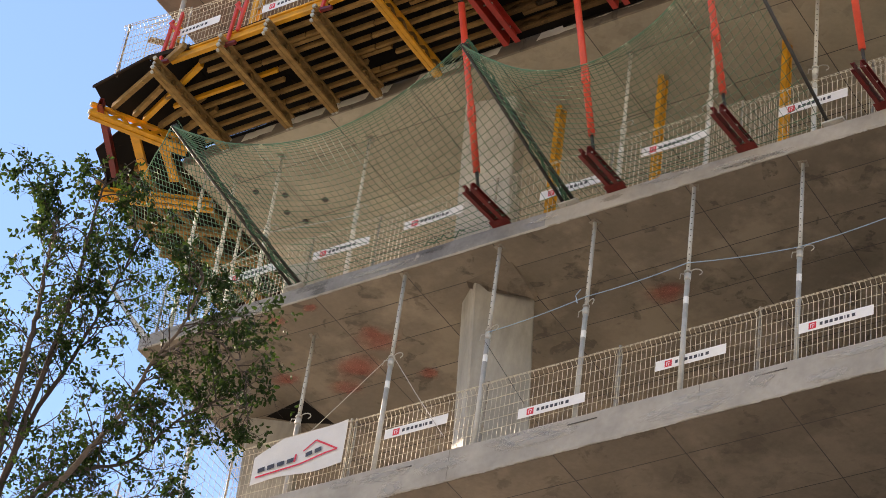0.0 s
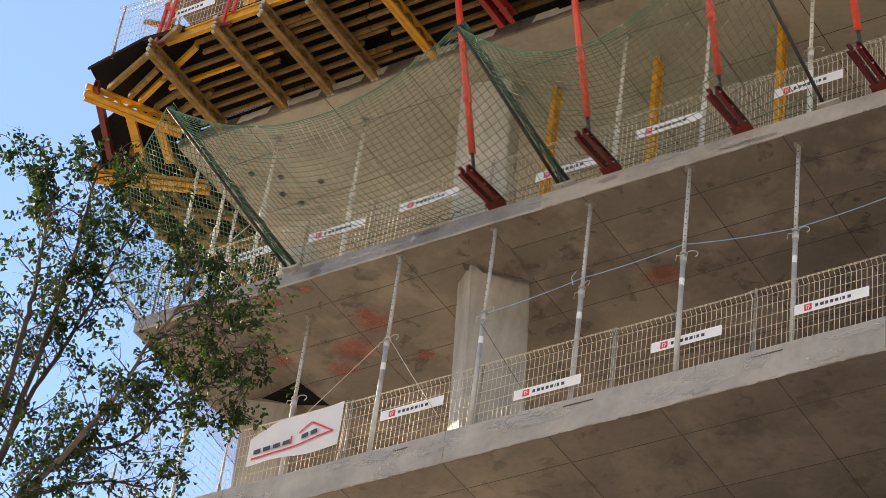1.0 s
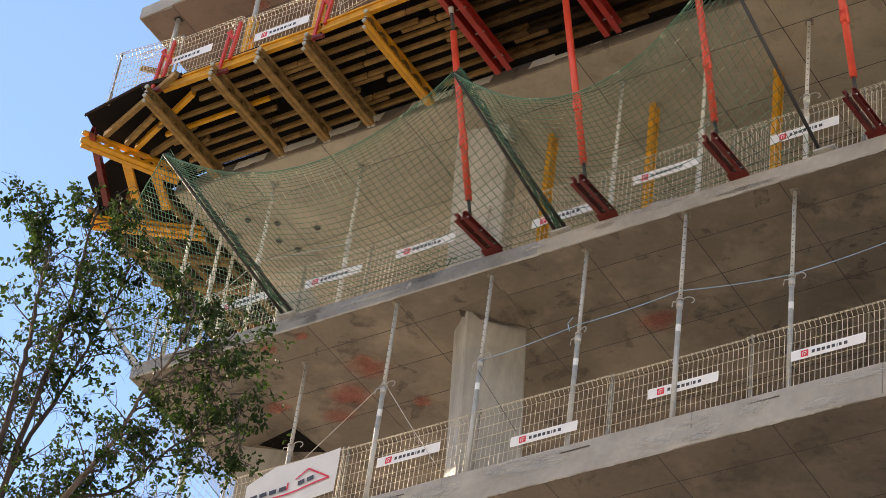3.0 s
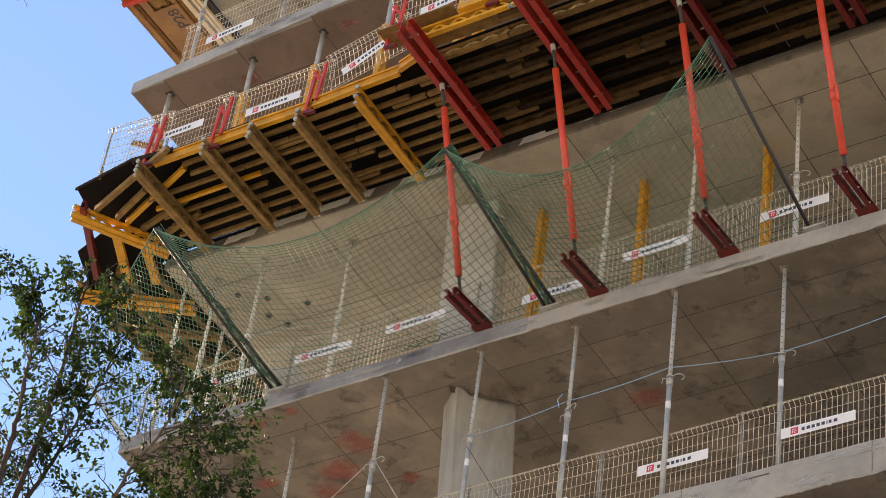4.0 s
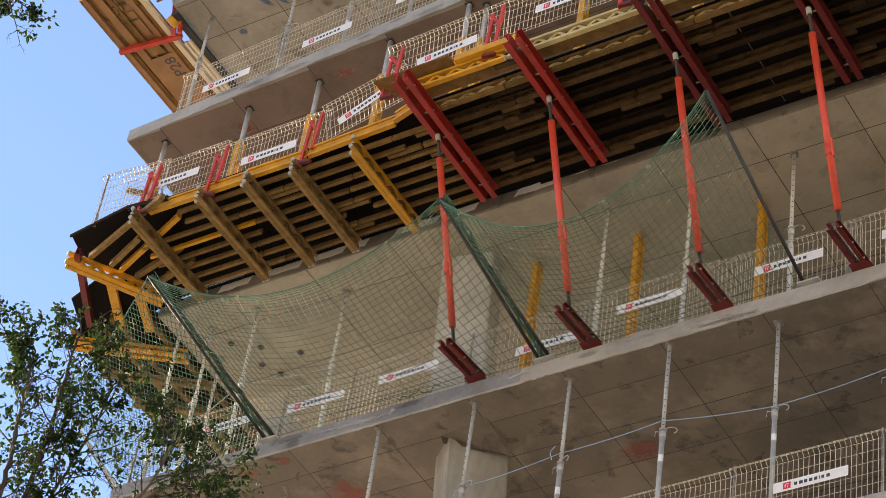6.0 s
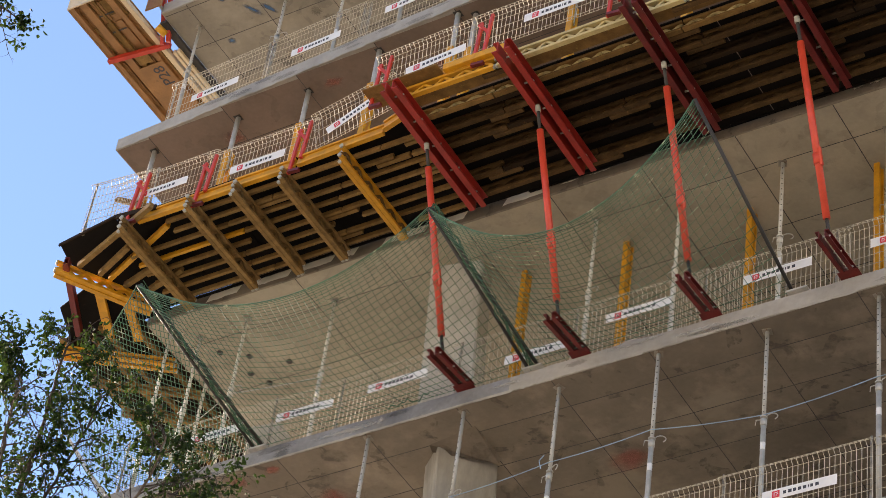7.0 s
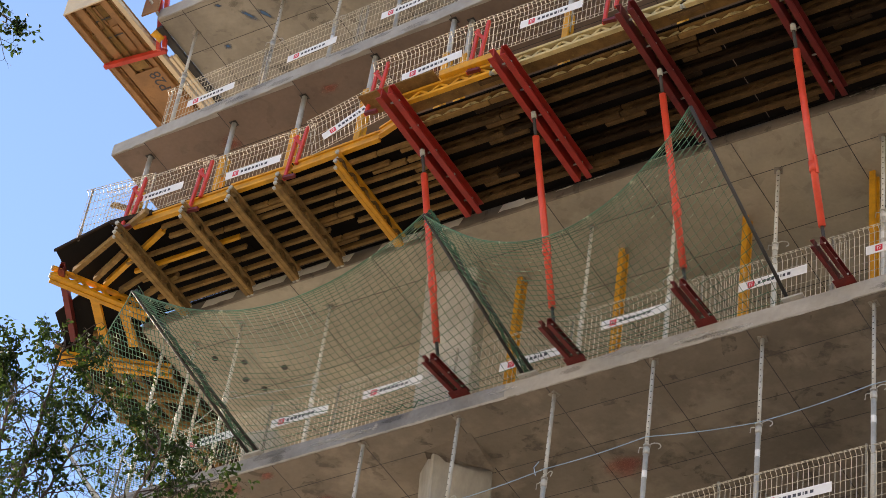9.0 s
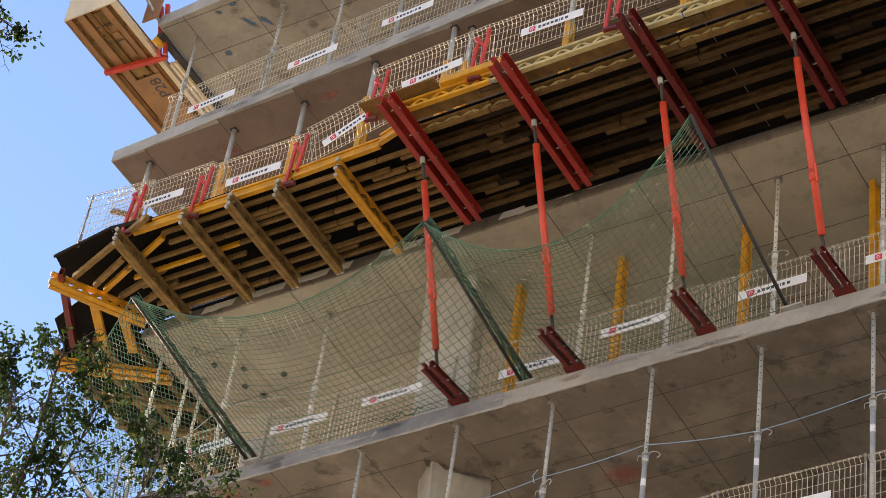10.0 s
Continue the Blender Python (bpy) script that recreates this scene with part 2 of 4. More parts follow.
def slab(name, xl, edge, top, thick, label, mat=CONC, xr=XR):
    """A floor slab with a slightly wavy cast edge."""
    rng = random.Random(int(top * 10))
    bm = bmesh.new()
    xs = np.arange(xl, xr + 0.01, 0.35)
    rows = []
    for x in xs:
        e = edge(x)
        j = rng.uniform(-0.006, 0.006)
        k = rng.uniform(-0.010, 0.006)
        ring = [(x, DEEP, top), (x, e + 0.02 + j, top + k * 0.4), (x, e + j, top - 0.02 + k), (x, e + j, top - thick + 0.012 + k), (x, e + 0.012 + j, top - thick + abs(k) * 0.3), (x, DEEP, top - thick)]
        rows.append([bm.verts.new(p) for p in ring])
    for a, b in zip(rows, rows[1:]):
        for i in range(6):
            bm.faces.new((a[i], b[i], b[(i + 1) % 6], a[(i + 1) % 6]))
    bm.faces.new(rows[0]), bm.faces.new(rows[-1][::-1])
    return tagged(part(name, bm, mat), label, "floor slab", kind="structure")


slab("floor_slab_1", XL, lambda x: 0.0, Z1, T1, "pale grey concrete floor slab with a deep cast edge")
# one slab split in two: shaded colour on the left, lit on the right
slab("floor_slab_2", XL, lambda x: 0.0, Z2, T2, "blue-grey concrete floor slab with a thin stained edge", SHADEDGREY, 2.26)
slab("floor_slab_2b", 2.252, lambda x: -0.003, Z2 - 0.002, T2, "pale grey concrete floor slab of a second pour")
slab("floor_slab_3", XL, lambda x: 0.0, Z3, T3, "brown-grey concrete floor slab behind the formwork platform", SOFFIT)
slab("floor_slab_4", XL4, edge4, Z4, T4, "grey concrete floor slab overhanging the storeys below")
slab("floor_slab_5", XL5, edge5, Z5, T5, "freshly cast grey concrete floor slab at the top")
for i in range(5):
    slab("floor_slab_lower_%d" % i, XL, lambda x: 0.0, Z1 - 3.88 * (i + 1), 0.3, "grey concrete floor slab of a lower storey")
bm = bmesh.new()
box(bm, XL + 1, XR, 9.0, 9.3, 0, Z5)
tagged(part("wall_core", bm, CONC_COL), "plain grey concrete core wall deep inside the building", "wall", kind="structure")


def ceiling(name, z, x0, dx, y0, dy, xl, edge, mat, label):
    """Formwork panel prints: thin cast plates with dark grout-stained joints between them."""
    bm = bmesh.new()
    g = 0.008
    xs, ys = [], []
    x = x0 + math.floor((xl - x0) / dx) * dx
    while x < XR:
        xs.append(x)
        x += dx
    y = y0 - 4 * dy
    while y < 8.5:
        ys.append(y)
        y += dy
    for x in xs:
        for y in ys:
            a, b = max(x + g, xl + 0.02), min(x + dx - g, XR - 0.02)
            c, d = max(y + g, max(edge(a), edge(b)) + 0.03), y + dy - g
            if b - a > 0.05 and d - c > 0.05:
                box(bm, a, b, c, d, z - 0.006, z + 0.004)
    n = len(bm.faces)
    front = max(edge(xl), edge(XR)) if edge(XR) > edge(xl) else edge(xl)
    for x in xs:
        if x > xl + 0.05:
            box(bm, x - g, x + g, edge(x) + 0.03, 8.5, z - 0.004, z + 0.003)
    for y in ys:
        if y > front + 0.05:
            box(bm, xl + 0.02, XR - 0.02, y - g, y + g, z - 0.0045, z + 0.003)
    bm.faces.ensure_lookup_table()
    for f in bm.faces[n:]:
        f.material_index = 1
    ob = part(name, bm, mat)
    ob.data.materials.append(JOINT)
    return tagged(ob, label, "ceiling", kind="structure")


LAB = "brown-grey concrete ceiling with formwork panel joints and stains"
ceiling("ceiling_1", Z1 - T1, 2.80, 1.65, 0.66, 1.25, XL, lambda x: 0.0, SOFFIT_DARK, "dark damp concrete ceiling with formwork panel joints")
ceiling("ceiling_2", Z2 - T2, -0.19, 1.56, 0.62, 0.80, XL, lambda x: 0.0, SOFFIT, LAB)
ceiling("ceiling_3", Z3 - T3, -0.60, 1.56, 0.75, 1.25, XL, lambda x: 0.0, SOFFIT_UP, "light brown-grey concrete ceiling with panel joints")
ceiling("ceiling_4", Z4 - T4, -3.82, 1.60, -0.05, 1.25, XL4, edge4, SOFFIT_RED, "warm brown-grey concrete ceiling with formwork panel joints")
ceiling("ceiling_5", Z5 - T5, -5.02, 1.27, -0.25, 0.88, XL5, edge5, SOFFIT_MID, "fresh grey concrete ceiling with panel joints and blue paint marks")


# ---- columns ----
def column(foot, turn, w, d, z0, z1, lean, label, mat=CONC_COL):
    """A rectangular cast column turned about its upright, with chamfered edges and two pour lines."""
    col = empty("concrete_column", pose(foot[0], foot[1], z0, 0, 0, turn), label, "column", "storey columns")
    h = z1 - z0
    bm = bmesh.new()
    c = 0.025
    ring0 = [(0, c), (c, 0), (w - c, 0), (w, c), (w, d - c), (w - c, d), (c, d), (0, d - c)]
    rings = []
    for z in (0, h * 0.30, h * 0.302, h * 0.62, h * 0.622, h):
        s = 0.004 if abs(z - h * 0.302) < 0.01 or abs(z - h * 0.622) < 0.02 else 0.0
        rings.append([bm.verts.new((x + lean * (h - z) + s, y + s, z)) for x, y in ring0])
    for a, b in zip(rings, rings[1:]):
        for i in range(8):
            bm.faces.new((a[i], a[(i + 1) % 8], b[(i + 1) % 8], b[i]))
    bm.faces.new(rings[0][::-1]), bm.faces.new(rings[-1])
    part("shaft", bm, mat, col)
    return col


column((0.68, 0.66), 50, 0.96, 0.58, Z1, Z2 - T2, 0.06, "grey concrete column with an oblique front face, on the floor slab")
column((0.02, 0.66), 12, 0.86, 0.5, Z2, Z3 - T3, 0.05, "pale grey concrete column standing behind the safety net", CONC_LIT)
column((-4.45, 2.16), 33, 0.85, 0.6, Z1, Z2 - T2, 0.03, "grey concrete column under a dark opening in the ceiling")
column((-2.90, 0.55), 8, 0.55, 0.4, Z2, Z2 + 1.12, 0.0, "low pale concrete upstand behind the barrier", CONC_LIT)
column((1.4, 0.8), 12, 0.8, 0.5, Z4, Z5 - T5, 0.0, "pale grey concrete column of the upper storey")

bm = bmesh.new()
za = Z2 - T2 - 0.006
v = [bm.verts.new(p) for p in ((0.58, 0.60, za), (1.42, 0.48, za), (1.42, 1.28, za), (0.60, 0.66, za - 0.10), (1.39, 1.27, za - 0.10))]
for f in ((0, 1, 2), (0, 3, 4, 1), (1, 4, 2), (0, 2, 4, 3)):
    bm.faces.new([v[i] for i in f])
tagged(part("column_haunch", bm, SOFFIT_DARK), "dark wedge-shaped concrete haunch above the column", "haunch", kind="structure")
bm = bmesh.new()
v = [bm.verts.new(p) for p in ((-4.17, 2.25, za - 0.003), (-3.36, 2.08, za - 0.003), (-3.24, 2.84, za - 0.003), (-3.74, 2.62, za - 0.003))]
bm.faces.new(v)
tagged(part("ceiling_opening", bm, PLY), "dark rectangular opening in the concrete ceiling", "opening", kind="structure")


# ---- steel props ----
def prop_mesh(h, mat):
    """Telescopic prop: outer tube, drilled inner tube, collar with handle, plates."""
    p = empty("steel_prop", (0, 0, 0), "grey galvanised telescopic steel prop between floor and ceiling", "prop", "steel props")
    cut = h * 0.56
    bm = bmesh.new()
    tube(bm, (0, 0, 0.01), (0, 0, cut), 0.036, 12)
    part("outer_tube", bm, mat, p)
    bm = bmesh.new()
    tube(bm, (0, 0, cut), (0, 0, h - 0.012), 0.029, 12)
    part("inner_tube", bm, mat, p)
    bm = bmesh.new()
    tube(bm, (0, -0.0265, 0), (0, -0.0302, 0), 0.010, 8)
    hole = part("pin_hole", bm, BLACKSTEEL, p)
    z = cut + 0.12
    hole.location.z = z
    while z < h - 0.22:
        z += 0.11
        o = new("pin_hole", hole.data)
        o.parent, o.location = p, (0, 0, z)
    bm = bmesh.new()
    tube(bm, (0, 0, cut - 0.11), (0, 0, cut), 0.047, 12)
    tube(bm, (0, 0, cut + 0.03), (0, 0, cut + 0.05), 0.052, 12)
    part("collar", bm, mat, p)
    bm = bmesh.new()
    pts = [(0.045 + 0.075 * (1 - math.cos(a)), -0.02, cut + 0.03 + 0.055 * math.sin(a)) for a in np.linspace(-0.4, 4.2, 9)]
    polytube(bm, pts, 0.008, 5)
    polytube(bm, [(-0.03, -0.03, cut - 0.02), (-0.09, -0.05, cut - 0.03), (-0.10, -0.05, cut - 0.12)], 0.008, 5)
    part("pin_handle", bm, GALV, p)
    bm = bmesh.new()
    tube(bm, (0, 0, cut - 0.52), (0, 0, cut - 0.40), 0.0372, 12, caps=False)
    part("paint_band", bm, WHITE, p, "white painted band")
    for z in (0.0, h - 0.012):
        bm = bmesh.new()
        box(bm, -0.065, 0.065, -0.065, 0.065, z, z + 0.010)
        part("end_plate", bm, RUSTPOST if z else GALV, p)
    return p


def props(places, z0, h, mat=GALV):
    first = prop_mesh(h, mat)
    for i, (x, y) in enumerate(places):
        m = pose(x, y, z0, 0, 0, (i * 47) % 60 - 30)
        if i == 0:
            first.matrix_basis = m
        else:
            copy_thing(first, m)


props([(-4.32, 0.85), (-2.27, 0.80), (-0.19, 0.12), (1.43, 0.14), (2.97, 0.20), (4.60, 0.10), (6.18, 0.27), (7.85, 0.2), (9.5, 0.2)], Z1, Z2 - T2 - 0.006 - Z1)
# second-storey props use the brightened steel to look sunlit behind the net
props([(-4.40, 0.60), (-3.40, 0.50), (-1.82, 0.72), (2.94, 0.76), (4.36, 0.80), (6.05, 0.80), (7.73, 0.78), (-4.7, 1.3), (-4.75, 0.25)], Z2, Z3 - T3 - 0.006 - Z2, LITGALV)
props([(-5.08, -0.66), (-3.17, -0.66), (-1.88, -0.62), (-0.45, -0.75), (1.1, -0.8), (2.7, -0.8)], Z4, Z5 - T5 - 0.006 - Z4)


# ---- yellow timber posts ----
def yellow_post(x, y, z0, z1, label):
    p = empty("timber_post", (x, y, z0), label, "post", "yellow timber posts")
    h = z1 - z0
    for yy in (-0.075, 0.075):
        bm = bmesh.new()
        box(bm, -0.045, 0.045, yy - 0.02, yy + 0.02, 0, h)
        part("flange", bm, YELLOW, p, bevel=0.004)
    bm = bmesh.new()
    box(bm, -0.015, 0.015, -0.055, 0.055, 0.002, h - 0.002)
    part("web", bm, YELLOW, p)
    return p


for x, y in ((1.36, 1.40), (3.14, 1.45), (5.20, 1.55), (7.31, 1.44)):
    yellow_post(x, y, Z2, Z3 - T3 - 0.006, "yellow timber girder stood upright as a post under the ceiling")

# ---- mesh barriers ----
def barrier_mesh(w, h=1.12):
    """Welded wire panel with a folded top, its wires joined."""
    bm = bmesh.new()
    r = 0.0045
    n = int(w / 0.072)
    for i in range(n + 1):
        x = -w / 2 + w * i / n
        tube(bm, (x, 0, 0.03), (x, 0, h - 0.12), r, 4, caps=False)
        tube(bm, (x, 0, h - 0.12), (x, -0.07, h - 0.06), r, 4, caps=False)
        tube(bm, (x, -0.07, h - 0.06), (x, 0.01, h), r, 4, caps=False)
    for z in [q for q in (0.03, 0.09, 0.27, 0.45, 0.63, 0.81) if q < h - 0.2] + [h - 0.14]:
        tube(bm, (-w / 2, -r * 1.6, z), (w / 2, -r * 1.6, z), r * 1.15, 4, caps=False)
    tube(bm, (-w / 2, -0.075, h - 0.06), (w / 2, -0.075, h - 0.06), r * 1.15, 4, caps=False)
    tube(bm, (-w / 2, 0.012, h), (w / 2, 0.012, h), r * 1.3, 4, caps=False)
    return bm


PANEL = {}


def barrier(x, y, z, w=2.1, turn=0.0, tilt=0.0, roll=0.0, post=True, label="galvanised wire-mesh edge barrier on the slab edge", h=1.12):
    b = empty("mesh_barrier", pose(x, y, z, tilt, roll, turn), label, "barrier", "edge protection barriers")
    key = (round(w, 2), h)
    if key not in PANEL:
        PANEL[key] = part("wire_mesh", barrier_mesh(w, h), WIRE, b).data
    else:
        o = new("wire_mesh", PANEL[key])
        o.parent = b
    if post:
        for s in (-1, 1):
            bm = bmesh.new()
            tube(bm, (s * (w / 2 - 0.03), 0.03, 0), (s * (w / 2 - 0.03), 0.03, 1.17), 0.018, 8)
            tube(bm, (s * (w / 2 - 0.03), 0.03, 0.0), (s * (w / 2 - 0.03), 0.03, 0.25), 0.026, 8)
            part("post", bm, RUSTPOST, b)
    return b


MARKS = {}


def sign(x, y, z, turn=0.0, tilt=0.0, roll=0.0, w=1.04, h=0.165):
    """White plate with a red square device and eight dark upright marks; z is its lower edge."""
    s = empty("company_sign", pose(x, y, z, tilt, roll, turn), "white plastic sign with a red square and dark marks", "sign", "barrier signs")
    bm = bmesh.new()
    box(bm, -w / 2, w / 2, -0.004, 0.0, 0, h)
    part("plate", bm, WHITE, s)
    bm = bmesh.new()
    a, b0, q = -w / 2 + 0.14, 0.030, 0.105
    box(bm, a, a + q, -0.007, -0.0042, b0, b0 + q)
    part("red_square", bm, SIGNRED, s)
    bm = bmesh.new()
    box(bm, a + 0.025, a + 0.035, -0.009, -0.0072, b0 + 0.02, b0 + q - 0.03)
    box(bm, a + 0.025, a + 0.080, -0.009, -0.0072, b0 + q - 0.035, b0 + q - 0.025)
    box(bm, a + 0.055, a + 0.063, -0.009, -0.0072, b0 + 0.015, b0 + 0.050)
    box(bm, a + 0.055, a + 0.085, -0.009, -0.0072, b0 + 0.045, b0 + 0.052)
    part("square_lines", bm, WHITE, s)
    lx, lh, zb = a + q + 0.05, 0.050, 0.057
    for i in range(8):
        if i not in MARKS:
            wide = (0.040, 0.050, 0.044, 0.046, 0.046, 0.014, 0.036, 0.048)[i]
            bm = bmesh.new()
            box(bm, 0, wide, -0.007, -0.0042, zb, zb + lh)
            o = part("dark_mark", bm, SIGNDARK, s)
            MARKS[i] = o.data
        else:
            o = new("dark_mark", MARKS[i])
            o.parent = s
        o.location.x = lx + i * 0.069 - (0.036 if i > 5 else 0)
    return s


# first storey
for i, (xc, zt) in enumerate(((-1.72, None), (0.43, 22.66), (2.63, 22.39), (4.72, 22.58), (6.80, 22.57), (8.9, 22.57))):
    barrier(xc - 0.08 if i < 5 else xc, 0.15 + 0.02 * (i % 2), Z1, 2.14)
    if zt:
        sign(xc, 0.12, zt - 0.165)
# second storey
for i, (xc, zt) in enumerate(((-3.17, 26.64), (-1.50, 26.58), (0.16, 26.62), (2.55, 26.37), (4.20, 26.61), (6.37, 26.56), (8.28, 26.55))):
    barrier(xc, 0.15 + 0.03 * (i % 2), Z2, 2.14, post=i % 2 == 0)
    sign(xc, 0.12, zt - 0.165)
for xc in (-2.35, 5.25):
    barrier(xc, 0.23, Z2, 1.0, post=False, label="short spare wire-mesh barrier lapped behind the others")
# corner side, along the left end
for zz in (Z1, Z2):
    for k in range(3):
        barrier(XL + 0.12, 1.2 + 2.12 * k, zz, 2.12, turn=-90)
# fourth storey
for xc in (-4.20, -2.03, -0.08, 2.0, 4.1, 6.2):
    barrier(xc, edge4(xc) + 0.16, Z4, 2.14, turn=-2.95)
for x0_, zt in ((-4.20, Z4 + 0.55), (-2.03, Z4 + 0.62), (-0.08, Z4 + 0.72)):
    sign(x0_, edge4(x0_) + 0.13, zt - 0.165, turn=-2.95)


# ---- timber girders ----
def lattice_girder(parent, p, q, h=0.20, mat=YELLOW, cap=True, w=0.08, web=None, thick=0.055):
    """Timber lattice girder: two chords and a zigzag web."""
    g = new("girder")
    g.parent = parent
    p, q = Vector(p), Vector(q)
    d, s, u = frame_of(p, q)
    for k, off in (("chord", h / 2 - 0.025), ("chord", -h / 2 + 0.025)):
        bm = bmesh.new()
        beam(bm, p + u * off, q + u * off, w, 0.05)
        part(k, bm, mat, g, bevel=0.004)
    n = max(2, int((q - p).length / 0.16))
    for i in range(n):
        a, b = p + (q - p) * (i / n), p + (q - p) * ((i + 1) / n)
        o = u * (h / 2 - 0.05)
        bm = bmesh.new()
        beam(bm, a + (o if i % 2 else -o), b + (-o if i % 2 else o), 0.028, thick)
        part("diagonal", bm, web or mat, g)
    if cap:
        for e, sg in ((p, -1), (q, 1)):
            for off in (h / 2 - 0.025, -h / 2 + 0.025):
                bm = bmesh.new()
                tube(bm, e + u * off - d * sg * 0.015, e + u * off + d * sg * 0.018, 0.036, 8)
                part("end_cap", bm, GREYPAINT, g, "grey end cap")
    return g


def solid_girder(parent, p, q, h=0.20, mat=YELLOW):
    g = new("girder")
    g.parent = parent
    p, q = Vector(p), Vector(q)
    d, s, u = frame_of(p, q)
    for off in (h / 2 - 0.02, -h / 2 + 0.02):
        bm = bmesh.new()
        beam(bm, p + u * off, q + u * off, 0.08, 0.04)
        part("chord", bm, mat, g, bevel=0.003)
    bm = bmesh.new()
    beam(bm, p, q, 0.027, h - 0.08)
    part("web", bm, mat, g)
    return g


def channel(parent, p, q, h=0.16, w=0.06, side=1, mat=DARKRED, name="channel"):
    """A rolled steel channel."""
    bm = bmesh.new()
    p, q = Vector(p), Vector(q)
    d, s, u = frame_of(p, q)
    beam(bm, p, q, 0.010, h)
    for o in (h / 2 - 0.006, -h / 2 + 0.006):
        beam(bm, p + u * o + s * side * (w / 2 + 0.005), q + u * o + s * side * (w / 2 + 0.005), w, 0.012)
    return part(name, bm, mat, parent)


# ---- formwork platform, left bay ----
rng = random.Random(4)
ZB = 29.30
plat = empty("formwork_platform", (0, 0, 0), "formwork platform of yellow timber girders and dark plywood decking", "platform")
for x in (-4.0, -2.74, -1.86, -1.02, 0.09):
    mat = GREYWOOD if x < -0.5 else YELLOW
    for s in (-0.036, 0.036):
        yf = -2.10 + 0.02 * x + rng.uniform(-0.05, 0.03) - (0.08 if s > 0 else 0)
        lattice_girder(plat, (x + s, yf, ZB + 0.002), (x + s, -0.22, ZB + 0.002), 0.245, mat, w=0.068, web=OLDWOOD)
# cross timbers under the deck
for k in range(8):
    y = -1.88 + k * 0.225
    x = -4.4 if k > 1 else -3.4
    while x < 1.2:
        L = rng.uniform(1.6, 2.6)
        xe = min(x + L, 1.35)
        if rng.random() < 0.1:
            x += 0.5
        mat = (OLDWOOD, OLDWOOD, OLDWOOD, OLDWOOD, GREYWOOD, GREYWOOD, GREYWOOD, YELLOW)[rng.randrange(8)]
        bm = bmesh.new()
        beam(bm, (x, y, ZB + 0.17), (xe, y, ZB + 0.17), 0.056, 0.085)
        part("cross_timber", bm, mat, plat, bevel=0.005)
        if rng.random() < 0.28:
            bm = bmesh.new()
            beam(bm, (xe - 0.35, y + 0.085, ZB + 0.175), (min(xe + 0.25, 1.4), y + 0.085, ZB + 0.175), 0.07, 0.085)
            part("cross_timber", bm, mat, plat, bevel=0.005)
        x = xe + 0.02
# edge girder
solid_girder(plat, (-3.85, -2.04, ZB + 0.27), (-2.02, -2.03, ZB + 0.27), 0.20, YELLOW)
solid_girder(plat, (-1.98, -2.05, ZB + 0.28), (-0.85, -2.04, ZB + 0.28), 0.20, YELLOW)
solid_girder(plat, (-0.80, -2.06, ZB + 0.28), (0.80, -2.10, ZB + 0.28), 0.20, YELLOW)
solid_girder(plat, (0.82, -2.14, ZB + 0.30), (1.45, -2.30, ZB + 0.31), 0.20, YELLOW)
# slanted end timbers towards the corner
for a, b, mt in (((-3.42, -2.27), (-5.36, -1.59), GREYWOOD), ((-4.32, -1.64), (-5.14, -1.30), GREYWOOD), ((-3.42, -1.80), (-5.05, -1.14), YELLOW), ((-3.80, -1.18), (-4.92, -0.90), GREYWOOD), ((-3.80, -0.85), (-4.6, -0.65), GREYWOOD)):
    bm = bmesh.new()
    beam(bm, (*a, ZB + 0.19), (*b, ZB + 0.19), 0.08, 0.11)
    part("corner_timber", bm, mt, plat, bevel=0.005)
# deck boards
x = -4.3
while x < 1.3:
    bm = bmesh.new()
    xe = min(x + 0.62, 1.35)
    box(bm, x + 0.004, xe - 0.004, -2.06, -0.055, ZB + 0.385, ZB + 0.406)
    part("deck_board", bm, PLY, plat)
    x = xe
# filler battens close the slit along the slab
x = -4.31
while x < 10.9:
    xe = min(x + rng.uniform(0.9, 1.5), 11.0)
    bm = bmesh.new()
    zf = ZB + (0.343 if x < 1.3 else 0.285)
    box(bm, x + 0.003, xe - 0.003, -0.052, -0.016, zf, zf + 0.045)
    part("filler_batten", bm, PLY, plat, bevel=0.003)
    x = xe
bm = bmesh.new()
v = [bm.verts.new(p) for p in ((-4.31, -2.12, ZB + 0.385), (-5.52, -1.95, ZB + 0.385), (-5.63, -1.55, ZB + 0.385), (-5.05, -0.01, ZB + 0.385), (-4.31, -0.01, ZB + 0.385))]
r = bmesh.ops.extrude_face_region(bm, geom=[bm.faces.new(v)])
bmesh.ops.translate(bm, vec=(0, 0, 0.021), verts=[e for e in r["geom"] if isinstance(e, bmesh.types.BMVert)])
part("corner_board", bm, PLY, plat)
bm = bmesh.new()
beam(bm, (-4.25, -2.15, ZB + 0.39), (-5.54, -1.97, ZB + 0.39), 0.03, 0.05)
part("edge_board", bm, DARKWOOD, plat)
bm = bmesh.new()
beam(bm, (-4.25, -2.14, ZB + 0.37), (-3.50, -2.08, ZB + 0.36), 0.04, 0.09)
part("edge_board", bm, DARKWOOD, plat)

